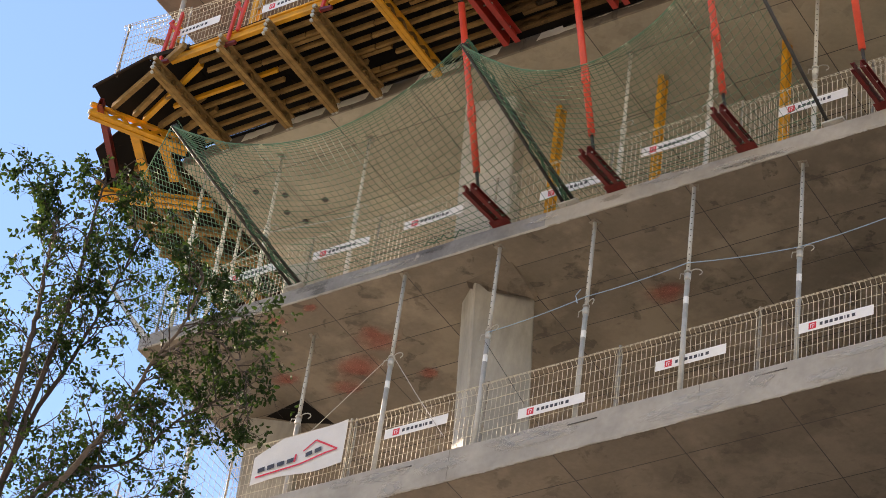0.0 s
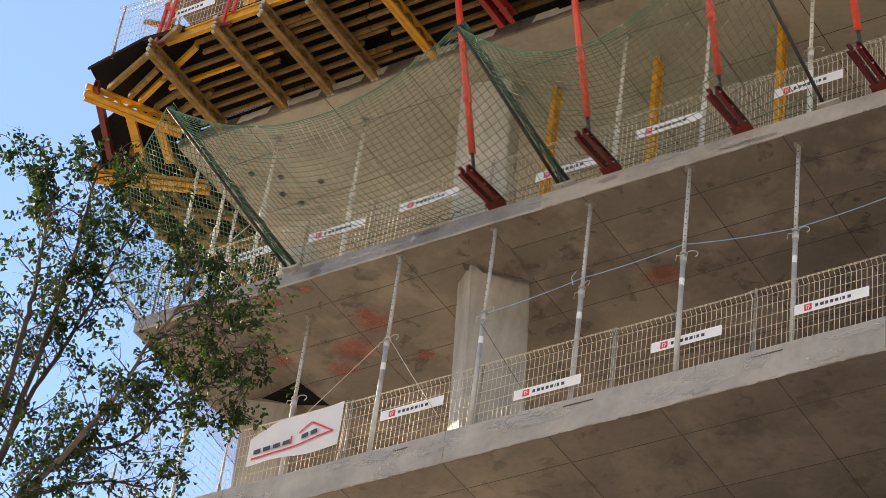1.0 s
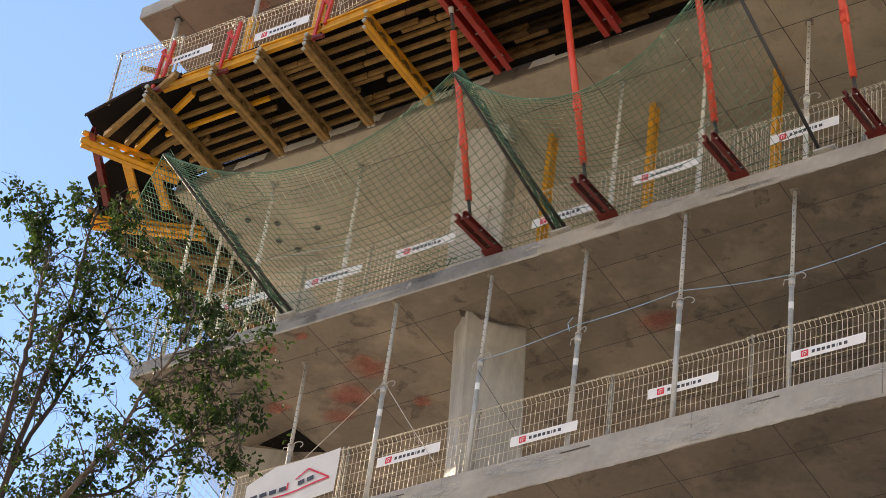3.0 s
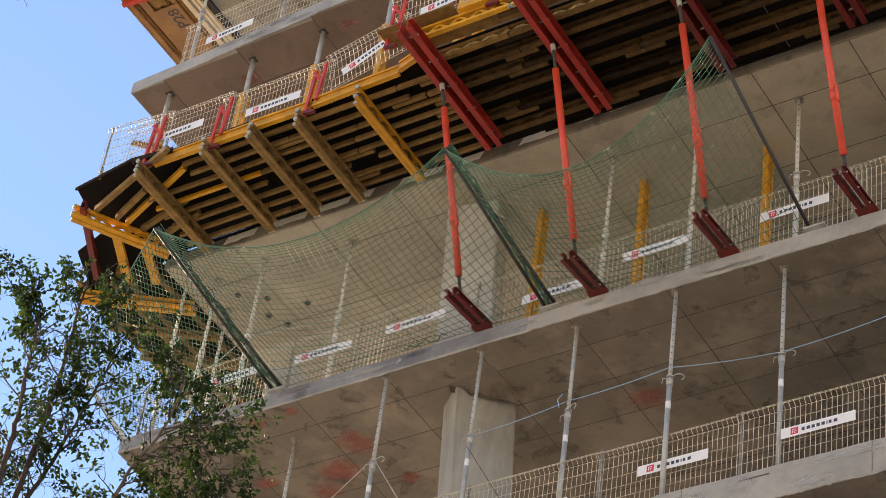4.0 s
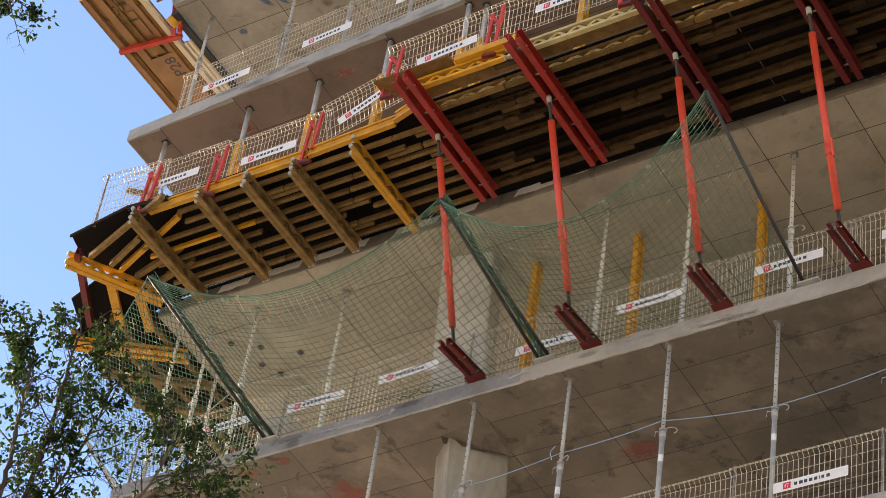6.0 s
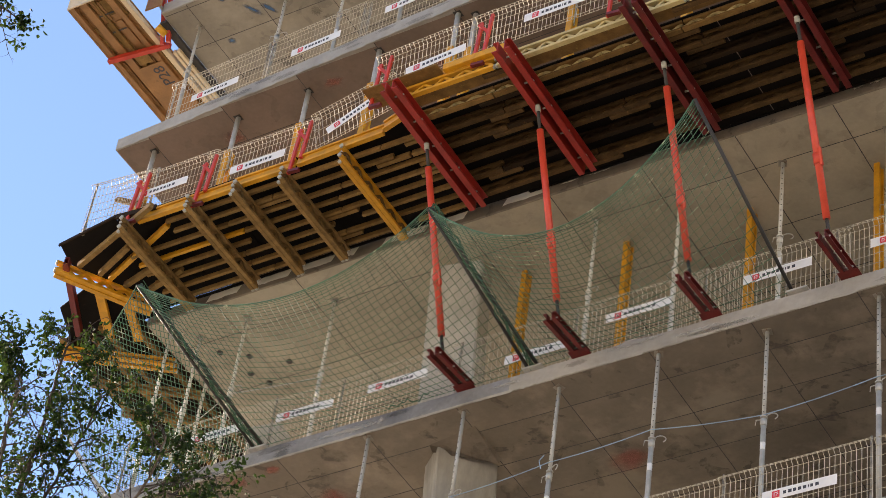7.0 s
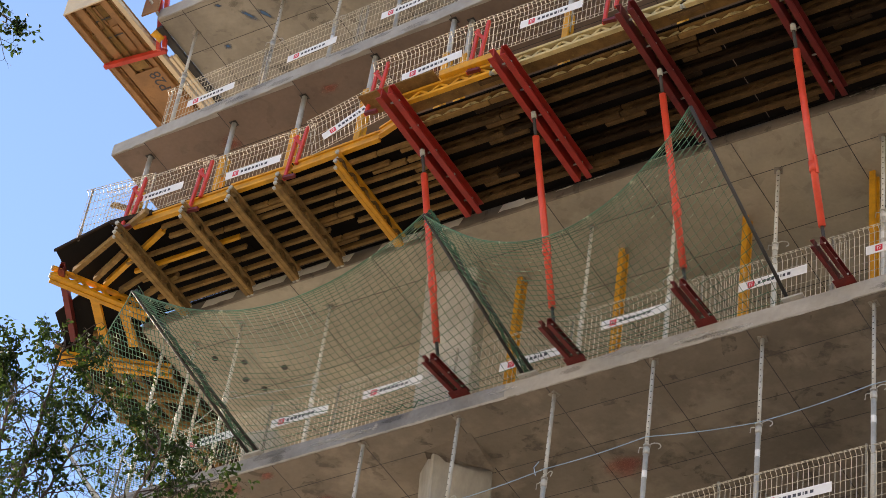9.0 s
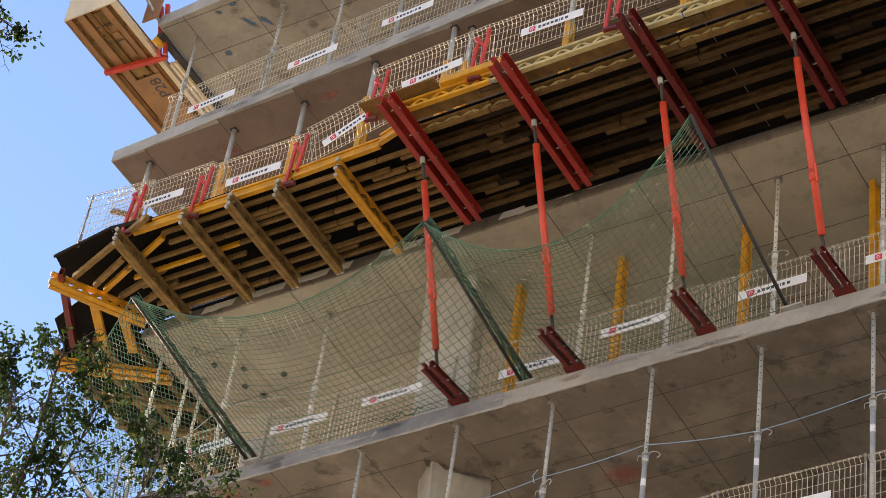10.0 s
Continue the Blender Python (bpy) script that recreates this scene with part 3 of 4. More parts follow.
# ---- formwork platform, corner side ----
plat2 = empty("formwork_platform", (0, 0, 0), "corner formwork platform of bright yellow girders and timber planks", "platform")
lattice_girder(plat2, (-5.62, -1.83, ZB + 0.07), (-4.66, -0.40, ZB + 0.07), 0.22, YELLOW, w=0.10)
bm = bmesh.new()
beam(bm, (-5.68, -1.76, ZB - 0.03), (-4.74, -0.34, ZB - 0.03), 0.09, 0.06)
part("ledger", bm, YELLOW, plat2, bevel=0.005)
for a, b in (((-6.73, -0.16), (-5.11, 0.88)), ((-6.78, -0.02), (-5.15, 1.02)), ((-6.75, 0.75), (-5.15, 1.75)), ((-6.7, 1.6), (-5.15, 2.6))):
    lattice_girder(plat2, (*a, ZB + 0.02), (*b, ZB + 0.02), 0.16, YELLOW if a[1] < 0 else OLDWOOD, web=OLDWOOD)
for a, b in (((-5.29, -1.09), (-5.81, -0.04)), ((-5.01, -0.68), (-5.39, 0.21))):
    bm = bmesh.new()
    beam(bm, (*a, ZB + 0.08), (*b, ZB + 0.08), 0.15, 0.08)
    part("strut", bm, YELLOW, plat2, bevel=0.005)
for k in range(6):
    bm = bmesh.new()
    xx = -6.7 + k * 0.27
    beam(bm, (xx, -0.25 + 0.1 * (k % 3), ZB + 0.17), (xx, 5.0, ZB + 0.17), 0.10, 0.08)
    part("plank", bm, (OLDWOOD, DARKWOOD, OLDWOOD)[k % 3], plat2, bevel=0.005)
for k in range(5):
    bm = bmesh.new()
    box(bm, -6.85, -5.14, -0.1 + k * 1.05, 0.94 + k * 1.05, ZB + 0.22, ZB + 0.245)
    part("deck_board", bm, DARKWOOD, plat2)
bm = bmesh.new()
v = [bm.verts.new(p) for p in ((-6.32, -0.84, ZB + 0.25), (-5.62, -1.06, ZB + 0.25), (-4.55, -0.06, ZB + 0.25), (-5.12, -0.03, ZB + 0.25), (-6.85, -0.102, ZB + 0.25), (-6.60, -0.2, ZB + 0.25))]
r = bmesh.ops.extrude_face_region(bm, geom=[bm.faces.new(v)])
bmesh.ops.translate(bm, vec=(0, 0, 0.02), verts=[e for e in r["geom"] if isinstance(e, bmesh.types.BMVert)])
part("corner_board", bm, PLY, plat2)
channel(plat2, (-5.50, -1.80, ZB + 0.14), (-6.30, -0.33, ZB + 0.10), 0.16, 0.07)
channel(plat2, (-5.40, -1.80, ZB + 0.14), (-6.20, -0.33, ZB + 0.10), 0.16, 0.07, -1)

# ---- formwork platform, right bays ----
plat3 = empty("formwork_platform", (0, 0, 0), "platform of timber girders and black plywood on red steel beams", "platform")
REDX = (1.50, 3.40, 5.46, 7.53, 9.6)
for x in REDX:
    for s in (-1, 1):
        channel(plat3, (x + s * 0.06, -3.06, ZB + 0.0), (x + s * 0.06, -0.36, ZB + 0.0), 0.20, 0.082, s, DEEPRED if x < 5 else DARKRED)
    for k in range(5):
        bm = bmesh.new()
        tube(bm, (x - 0.1, -2.8 + k * 0.55, ZB + 0.02), (x + 0.1, -2.8 + k * 0.55, ZB + 0.02), 0.016, 6)
        part("spacer_bolt", bm, GALV, plat3)
for k in range(7):
    y = -2.62 + k * 0.37 + (0.10 if k == 1 else 0.06 if k == 2 else 0)
    x = 1.3
    while x < 11:
        L = rng.uniform(2.4, 3.4) if x > 1.4 else rng.uniform(0.6, 3.2)
        xe = x + L
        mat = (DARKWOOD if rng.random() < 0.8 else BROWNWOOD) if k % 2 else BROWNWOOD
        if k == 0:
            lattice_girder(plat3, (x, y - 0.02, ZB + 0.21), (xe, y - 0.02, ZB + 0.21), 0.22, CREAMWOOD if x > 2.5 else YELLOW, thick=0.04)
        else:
            # in row 1 the cream web paints light caught by the diagonals
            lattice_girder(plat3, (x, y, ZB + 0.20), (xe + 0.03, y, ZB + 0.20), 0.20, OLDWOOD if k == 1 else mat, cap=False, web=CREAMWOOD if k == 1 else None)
        for off in ((0.0, 0.14) if rng.random() < 0.5 else (0.0,)):
            bm = bmesh.new()
            beam(bm, (xe - 0.25, y + 0.09, ZB + 0.125 + off), (xe + rng.uniform(0.25, 0.5), y + 0.09, ZB + 0.125 + off), 0.08, 0.05)
            part("lap_chord", bm, mat, plat3, bevel=0.006)
        x = xe + 0.05
x = 1.3
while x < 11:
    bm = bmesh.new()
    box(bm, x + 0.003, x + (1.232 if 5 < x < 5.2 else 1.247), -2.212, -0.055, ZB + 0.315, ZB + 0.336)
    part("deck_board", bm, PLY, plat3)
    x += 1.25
x = 1.3
while x < 11:
    L = rng.uniform(1.6, 2.6)
    bm = bmesh.new()
    box(bm, x, x + L - 0.01, -2.60, -2.25, ZB + 0.325, ZB + 0.35)
    part("edge_plank", bm, OLDWOOD, plat3, bevel=0.004)
    x += L
bm = bmesh.new()
box(bm, 0.85, 2.15, -2.86, -2.45, ZB + 0.36, ZB + 0.385)
part("loose_board", bm, OLDWOOD, plat3)
bm = bmesh.new()
beam(bm, (2.2, -2.72, ZB + 0.38), (3.35, -2.72, ZB + 0.38), 0.09, 0.12)
part("edge_timber", bm, YELLOW, plat3, bevel=0.005)


# ---- red raking props ----
def red_prop(x):
    r = empty("raking_prop", (0, 0, 0), "red painted steel raking prop from slab edge to platform beam", "raking prop", "red raking props")
    a, b = Vector((x - 0.02, -0.66, 25.98)), Vector((x, -1.93, 29.16))
    d = (b - a).normalized()
    bm = bmesh.new()
    tube(bm, a + d * 0.28, b - d * 0.42, 0.052, 14)
    part("tube", bm, ORANGERED, r)
    bm = bmesh.new()
    tube(bm, a + d * 1.10, a + d * 1.26, 0.066, 12)
    beam(bm, a + d * 1.05 + Vector((0.06, -0.03, 0)), a + d * 1.32 + Vector((0.06, -0.03, 0)), 0.03, 0.05)
    part("sleeve", bm, ORANGERED, r)
    for p, q in ((a - d * 0.04, a + d * 0.30), (b - d * 0.44, b)):
        bm = bmesh.new()
        tube(bm, p, q, 0.026, 8)
        part("spindle", bm, BLACKSTEEL, r, "dark steel spindle")
    bm = bmesh.new()
    tube(bm, b - d * 0.12, b - d * 0.02, 0.042, 8)
    part("nut", bm, GREYPAINT, r)
    s = empty("anchor_shoe", (0, 0, 0), "dark red twin-channel steel shoe bolted on the slab edge", "anchor shoe", "anchor shoes")
    p, q = Vector((x - 0.01, -0.93, 25.80)), Vector((x - 0.01, 0.10, Z2 + 0.09))
    for k in (-1, 1):
        channel(s, p + Vector((k * 0.045, 0, 0)), q + Vector((k * 0.045, 0, 0)), 0.125, 0.05, k, DARKRED)
    for k in range(3):
        bm = bmesh.new()
        c = p + (q - p) * (0.10 + 0.36 * k)
        tube(bm, c + Vector((-0.08, 0, 0.03)), c + Vector((0.08, 0, 0.03)), 0.012, 6)
        part("bolt", bm, GALV, s)
    bm = bmesh.new()
    box(bm, x - 0.15, x + 0.15, -0.12, 0.16, Z2 + 0.001, Z2 + 0.014)
    part("base_plate", bm, DARKRED, s)


for x in REDX[:4]:
    red_prop(x)

# ---- platform barriers ----
def red_post(x, y, z, h=0.95):
    p = empty("railing_post", (x, y, z), "red steel railing post clamped to the platform edge", "railing post", "red railing posts")
    for s in (-0.05, 0.12):
        bm = bmesh.new()
        beam(bm, (s, 0.0, -0.18 if s < 0 else 0.1), (s + 0.03, 0.04, h if s > 0 else h - 0.12), 0.05, 0.05)
        part("upright", bm, RED, p, bevel=0.004)
    bm = bmesh.new()
    beam(bm, (-0.04, 0.0, h * 0.8), (0.14, 0.03, h * 0.55), 0.03, 0.05)
    part("brace", bm, RED, p)
    bm = bmesh.new()
    beam(bm, (-0.05, -0.02, -0.16), (0.16, -0.02, -0.19), 0.06, 0.05)
    part("clamp", bm, DARKRED, p)


ZP = ZB + 0.41
for x, y, w, zo, rl in ((-3.55, -2.02, 2.1, -0.22, 0), (-1.62, -2.00, 2.1, -0.30, 0), (0.30, -2.12, 1.5, -0.15, -14), (1.95, -2.62, 2.1, -0.12, -3), (4.0, -2.60, 2.1, -0.05, 0), (6.05, -2.6, 2.1, -0.05, 0), (8.1, -2.6, 2.1, -0.05, 0)):
    barrier(x, y, ZP + zo + 0.24, w, roll=rl, post=False, h=0.88, label="galvanised wire-mesh barrier on the formwork platform edge")
for x, y, z, rl in ((-3.54, -2.05, 30.04, 0), (-1.64, -2.05, 29.86, 0), (0.22, -2.14, 30.12, -26), (1.97, -2.66, 29.98, -5), (3.98, -2.66, 30.19, 0), (6.05, -2.66, 30.19, 0)):
    sign(x, y, z, roll=rl)
for x, y, z in ((-3.98, -2.12, 29.62), (-2.66, -2.10, 29.50), (-0.85, -2.10, 29.50), (0.95, -2.66, 29.62), (2.72, -2.68, 29.72), (4.98, -2.70, 29.75)):
    red_post(x, y, z)
barrier(-4.42, -2.0, ZP - 0.04, 1.25, turn=5, post=True, label="wire-mesh barrier at the open corner of the platform")
bm = bmesh.new()
beam(bm, (-4.60, -1.92, 30.42), (-3.52, -1.90, 29.76), 0.03, 0.10)
tagged(part("loose_plank", bm, GREYWOOD), "grey timber plank leaning on the barrier at the platform corner", "plank")

# third-storey props on yellow posts
for x, y in ((-5.51, -0.50), (-3.68, -0.57), (-2.21, -0.60), (-0.62, -0.88), (0.99, -1.03), (1.25, -0.9), (3.2, -1.0), (5.3, -1.1)):
    p = empty("slab_prop", (x, y, Z3), "steel prop head set on a yellow timber post under the slab", "prop", "slab edge props")
    top = Z4 - T4 - 0.006 - Z3
    for s in (-0.06, 0.06):
        bm = bmesh.new()
        box(bm, -0.055, 0.055, s - 0.025, s + 0.025, 0.0, 2.72)
        part("timber", bm, YELLOW, p, bevel=0.004)
    bm = bmesh.new()
    tube(bm, (0, 0, 2.3), (0, 0, top - 0.012), 0.045, 12)
    part("steel_tube", bm, GALV, p)
    bm = bmesh.new()
    box(bm, -0.065, 0.065, -0.065, 0.065, top - 0.012, top - 0.001)
    part("head_plate", bm, BLACKSTEEL, p)
    bm = bmesh.new()
    box(bm, -0.10, 0.10, -0.12, 0.12, 0.0, 0.012)
    part("foot_plate", bm, GALV, p)

# ---- top formwork box at the corner ----
fb = empty("formwork_box", Matrix.Translation((0.457, -0.59, 0.041)) @ Matrix.Scale(0.9746, 4), "large fresh timber formwork box with a red steel bracket", "formwork")
ZX = 37.0
X0, X1, Y0, Y1 = -7.66, -6.50, -1.58, 2.6
bm = bmesh.new()
box(bm, X0, X1, Y0 + 0.03, Y1, ZX + 0.10, ZX + 0.13)
part("bottom_sheet", bm, FRESHPLY, fb)
for k, (xx, ww) in enumerate(((X0 + 0.06, 0.12), (X0 + 0.30, 0.16), (X0 + 0.52, 0.06), (X1 - 0.30, 0.10), (X1 - 0.06, 0.10))):
    bm = bmesh.new()
    box(bm, xx - ww / 2, xx + ww / 2, Y0 + 0.03, Y1, ZX + (0.0 if k in (0, 4) else 0.04), ZX + 0.10)
    part("rib", bm, (FRESHPLY, FRESHPLY, OLDWOOD, FRESHPLY, PALEPLY)[k], fb, bevel=0.004)
bm = bmesh.new()
box(bm, X0 - 0.01, X1 + 0.02, Y0, Y0 + 0.027, ZX - 0.01, ZX + 1.3)
part("front_panel", bm, PALEPLY, fb, "pale fresh plywood front")
bm = bmesh.new()
box(bm, X0 - 0.01, X0 + 0.02, Y0 + 0.03, Y1, ZX - 0.01, ZX + 1.3)
part("side_panel", bm, FRESHPLY, fb)
rb = random.Random(21)
xx = X0 + 0.02
while xx < X1 - 0.03:
    ww = rb.uniform(0.07, 0.15)
    for ya, yb in ((Y0 + 0.04, -0.95), (-0.93, -0.22), (0.02, 1.3), (1.32, Y1 - 0.02)):
        if rb.random() < 0.62:
            bm = bmesh.new()
            box(bm, xx, min(xx + ww, X1) - 0.008, ya + rb.uniform(0, 0.1), yb - rb.uniform(0, 0.12), ZX + rb.uniform(0.055, 0.075), ZX + 0.099)
            part("plank", bm, (FRESHPLY, FRESHPLY, OLDWOOD, GREYWOOD)[rb.randrange(4)], fb)
    xx += ww
for ya in (-1.15, -0.72):
    bm = bmesh.new()
    box(bm, X0 + 0.42, X1 - 0.42, ya, ya + 0.03, ZX + 0.046, ZX + 0.054)
    part("dark_slot", bm, BLACKSTEEL, fb)
bm = bmesh.new()
box(bm, X1 + 0.03, -6.10, -0.80, -0.77, ZX + 0.22, ZX + 1.6)
part("back_panel", bm, FRESHPLY, fb)
bm = bmesh.new()
box(bm, X0 + 0.35, X1 - 0.25, 0.25, 1.9, ZX + 0.020, ZX + 0.038)
part("patch_board", bm, FRESHPLY, fb)
bm = bmesh.new()
box(bm, X0 + 0.45, X0 + 0.75, -0.12, 0.18, ZX + 0.010, ZX + 0.036)
part("grey_patch", bm, GREYWOOD, fb)
bm = bmesh.new()
beam(bm, (X0 - 0.02, -0.20, ZX - 0.03), (-6.35, -0.05, ZX - 0.02), 0.09, 0.10)
part("bracket_beam", bm, RED, fb, "red steel bracket")
for dx in (0.0, 0.14):
    bm = bmesh.new()
    beam(bm, (-6.42 + dx, -0.18, ZX - 0.12), (-6.26 + dx, -0.62, ZX + 0.75), 0.07, 0.10)
    part("strut", bm, RED, fb)
bm = bmesh.new()
tube(bm, (-6.30, -0.55, ZX - 0.05), (-6.22, -0.35, ZX - 0.12), 0.07, 10)
part("clamp_nut", bm, YELLOW, fb)
for a, b in (((-6.45, -1.4, ZX + 0.35), (-6.2, -0.9, ZX + 1.6)), ((-6.3, -1.35, ZX + 0.5), (-5.9, -0.95, ZX + 1.7))):
    bm = bmesh.new()
    beam(bm, a, b, 0.08, 0.12)
    part("strut", bm, RED, fb)
bm = bmesh.new()
tube(bm, (-6.42, -1.3, ZX + 0.9), (-6.2, -0.5, ZX + 0.25), 0.03, 8)
part("tie_rod", bm, GALV, fb)
for k in range(2):
    bm = bmesh.new()
    beam(bm, (X1 + 0.10 + 0.09 * k, 0.15, ZX + 0.02), (X1 + 0.10 + 0.09 * k, 2.2, ZX + 0.02), 0.06, 0.08)
    part("edge_batten", bm, PALEPLY, fb, bevel=0.004)
bm = bmesh.new()
box(bm, -6.30, -6.16, -0.5, 3.0, ZX + 0.05, ZX + 0.12)
part("rubber_strip", bm, BLACKSTEEL, fb, "black sealing strip")
txt = bpy.data.curves.new("mark_text", "FONT")
txt.body, txt.size, txt.extrude = "P28", 0.33, 0.002
tmp = new("mark_tmp", txt)
bpy.context.view_layer.update()
me = bpy.data.meshes.new_from_object(tmp.evaluated_get(bpy.context.evaluated_depsgraph_get()))
bpy.data.objects.remove(tmp)
me.materials.clear()
me.materials.append(SIGNDARK)
mk = new("painted_mark", me)
mk.parent = fb
mk.matrix_basis = Matrix.Translation((-6.83, 0.83, ZX + 0.016)) @ Matrix(((0, -1, 0, 0), (-1, 0, 0, 0), (0, 0, -1, 0), (0, 0, 0, 1)))

# ---- banner ----
bn = empty("banner", (0, 0, 0), "white cloth banner with dark and red marks on the barrier", "banner")


def bend(x, z):
    return 0.018 * math.sin(3.2 * x + 1.0) + 0.006 * math.sin(7 * x + 5 * z)


bm = bmesh.new()
NX, NZ = 24, 8
BX0, BX1 = -2.30, -0.70
grid = []
for i in range(NX + 1):
    x = BX0 + (BX1 - BX0) * i / NX
    u = i / NX
    zt = 22.72 + 0.26 * min(1, u * 3.5) - 0.05 * math.sin(u * math.pi) + 0.02 * math.sin(5 * u)
    zb = 22.24 + 0.04 * math.sin(u * 6.0) - 0.02 * u
    col = []
    for j in range(NZ + 1):
        z = zb + (zt - zb) * j / NZ
        col.append(bm.verts.new((x, 0.035 + bend(x, z), z)))
    grid.append(col)
for a, b in zip(grid, grid[1:]):
    for j in range(NZ):
        bm.faces.new((a[j], b[j], b[j + 1], a[j + 1]))
front = bm.faces[:]
ring = [e for e in bm.edges if e.is_boundary]
dup = bmesh.ops.duplicate(bm, geom=bm.verts[:] + bm.edges[:] + front)
back = {}
for a, b in dup["vert_map"].items():
    if a.is_valid and b.is_valid:
        back[a] = b
done = set()
for f in front:
    for v in f.verts:
        if v not in done:
            done.add(v)
            back[v].co.y = v.co.y + 0.006
for e in ring:
    a, b = e.verts
    bm.faces.new((a, b, back[b], back[a]))
bmesh.ops.recalc_face_normals(bm, faces=bm.faces[:])
part("cloth", bm, BANNERWHITE, bn)


def stroke(bm, pts, w):
    """A flat painted stroke on the cloth."""
    for (xa, za_), (xb, zb_) in zip(pts, pts[1:]):
        n = 10
        for k in range(n):
            a = Vector((xa + (xb - xa) * k / n, 0, za_ + (zb_ - za_) * k / n))
            b = Vector((xa + (xb - xa) * (k + 1) / n, 0, za_ + (zb_ - za_) * (k + 1) / n))
            d = (b - a).normalized()
            s = Vector((-d.z, 0, d.x)) * w / 2
            f = [bm.verts.new((p.x, 0.016 + bend(p.x, p.z), p.z)) for p in (a - s, b - s, b + s, a + s)]
            bm.faces.new(f)


bm = bmesh.new()
stroke(bm, [(-2.22, 22.35), (-1.45, 22.39), (-0.80, 22.46), (-1.20, 22.72), (-1.42, 22.60)], 0.028)
part("red_line", bm, SIGNRED, bn)
for i in range(7):
    xa, zl = -2.19 + i * 0.165, 22.40 + 0.012 * i
    if i == 4:
        continue
    bm = bmesh.new()
    stroke(bm, [(xa, zl + 0.055), (xa + 0.120, zl + 0.070)], 0.075)
    part("dark_mark", bm, SIGNDARK, bn)
bm = bmesh.new()
stroke(bm, [(-2.20 + 4 * 0.165 - 0.02, 22.455), (-2.20 + 4 * 0.165 - 0.01, 22.59)], 0.032)
part("red_mark", bm, SIGNRED, bn)

# ---- ropes ----
def rope(name, pts, r, mat, label, sag=0.0):
    bm = bmesh.new()
    full = []
    for (a, b) in zip(pts, pts[1:]):
        for k in range(8):
            t = k / 8
            p = Vector(a).lerp(Vector(b), t)
            p.z -= sag * 4 * t * (1 - t)
            full.append(p)
    full.append(Vector(pts[-1]))
    polytube(bm, full, r, 6)
    return tagged(part(name, bm, mat), label, "rope")


rope("tie_rope", [(1.43, 0.10, 23.93), (2.97, 0.16, 24.13), (4.60, 0.06, 24.12), (6.18, 0.23, 24.0), (7.85, 0.16, 24.06), (9.5, 0.16, 24.1)], 0.007, BLUEROPE, "pale blue rope strung between the steel props", 0.03)
rope("tail_rope", [(2.9, 0.12, 24.25), (2.84, 0.1, 24.15), (2.88, 0.1, 24.0)], 0.007, BLUEROPE, "loose blue rope end hanging from a prop")
rope("guy_wire", [(-0.19, 0.12, 24.05), (-1.62, 0.18, 22.95)], 0.006, GALV, "thin grey guy wire from a prop to the barrier")
rope("guy_wire", [(-0.19, 0.10, 24.05), (0.35, 0.1, 23.17), (0.92, 0.1, 22.28)], 0.006, GALV, "thin grey guy wire from a prop to the barrier")
rope("guy_wire", [(1.43, 0.10, 23.75), (2.2, 0.1, 22.45)], 0.0045, BLACKSTEEL, "thin dark wire from a prop to the barrier")
rope("guy_wire", [(-3.4, 0.48, 27.75), (-1.82, 0.70, 27.75)], 0.010, GALV, "pale rope tied between two steel props", 0.02)
rope("guy_wire", [(-4.4, 0.55, 27.2), (-3.4, 0.48, 27.75)], 0.010, GALV, "pale rope tied between two steel props", 0.02)


# ---- safety nets ----
POLES = [((-2.22, 0.0, Z2 + 0.05), (-3.20, -2.33, 27.62)), ((2.54, 0.0, Z2 + 0.04), (2.00, -2.28, 27.26)), ((6.67, 0.0, Z2 + 0.04), (6.20, -2.27, 27.70))]
for i, (a, b) in enumerate(POLES):
    p = empty("net_pole", (0, 0, 0), "slanted steel pole carrying the green safety net from the slab edge", "net pole", "net poles")
    for k in ((0.0, 0.16) if i < 2 else (0.0,)):
        bm = bmesh.new()
        tube(bm, Vector(a) + Vector((k, 0, 0)), Vector(b) + Vector((k * 0.3, 0, 0)), 0.027, 10)
        part("tube", bm, BLACKSTEEL, p)
    bm = bmesh.new()
    box(bm, a[0] - 0.07, a[0] + 0.24, -0.06, 0.08, Z2 + 0.001, Z2 + 0.03)
    part("foot", bm, GALV, p)
    if i < 2:
        bm = bmesh.new()
        rn = random.Random(40 + i)
        for j in range(9):
            ph, amp = rn.uniform(0, 6.3), rn.uniform(0.02, 0.06)
            pts = []
            for k in range(34):
                q = Vector(a).lerp(Vector(b), k / 33)
                pts.append(q + Vector((0.09 + amp * math.sin(k * 0.9 + ph), 0.03 * math.cos(k * 1.3 + ph), amp * math.cos(k * 0.7 + 2 * ph))))
            polytube(bm, pts, 0.008, 4)
        part("gathered_net", bm, NETROPE, p, "bunched dark green net")


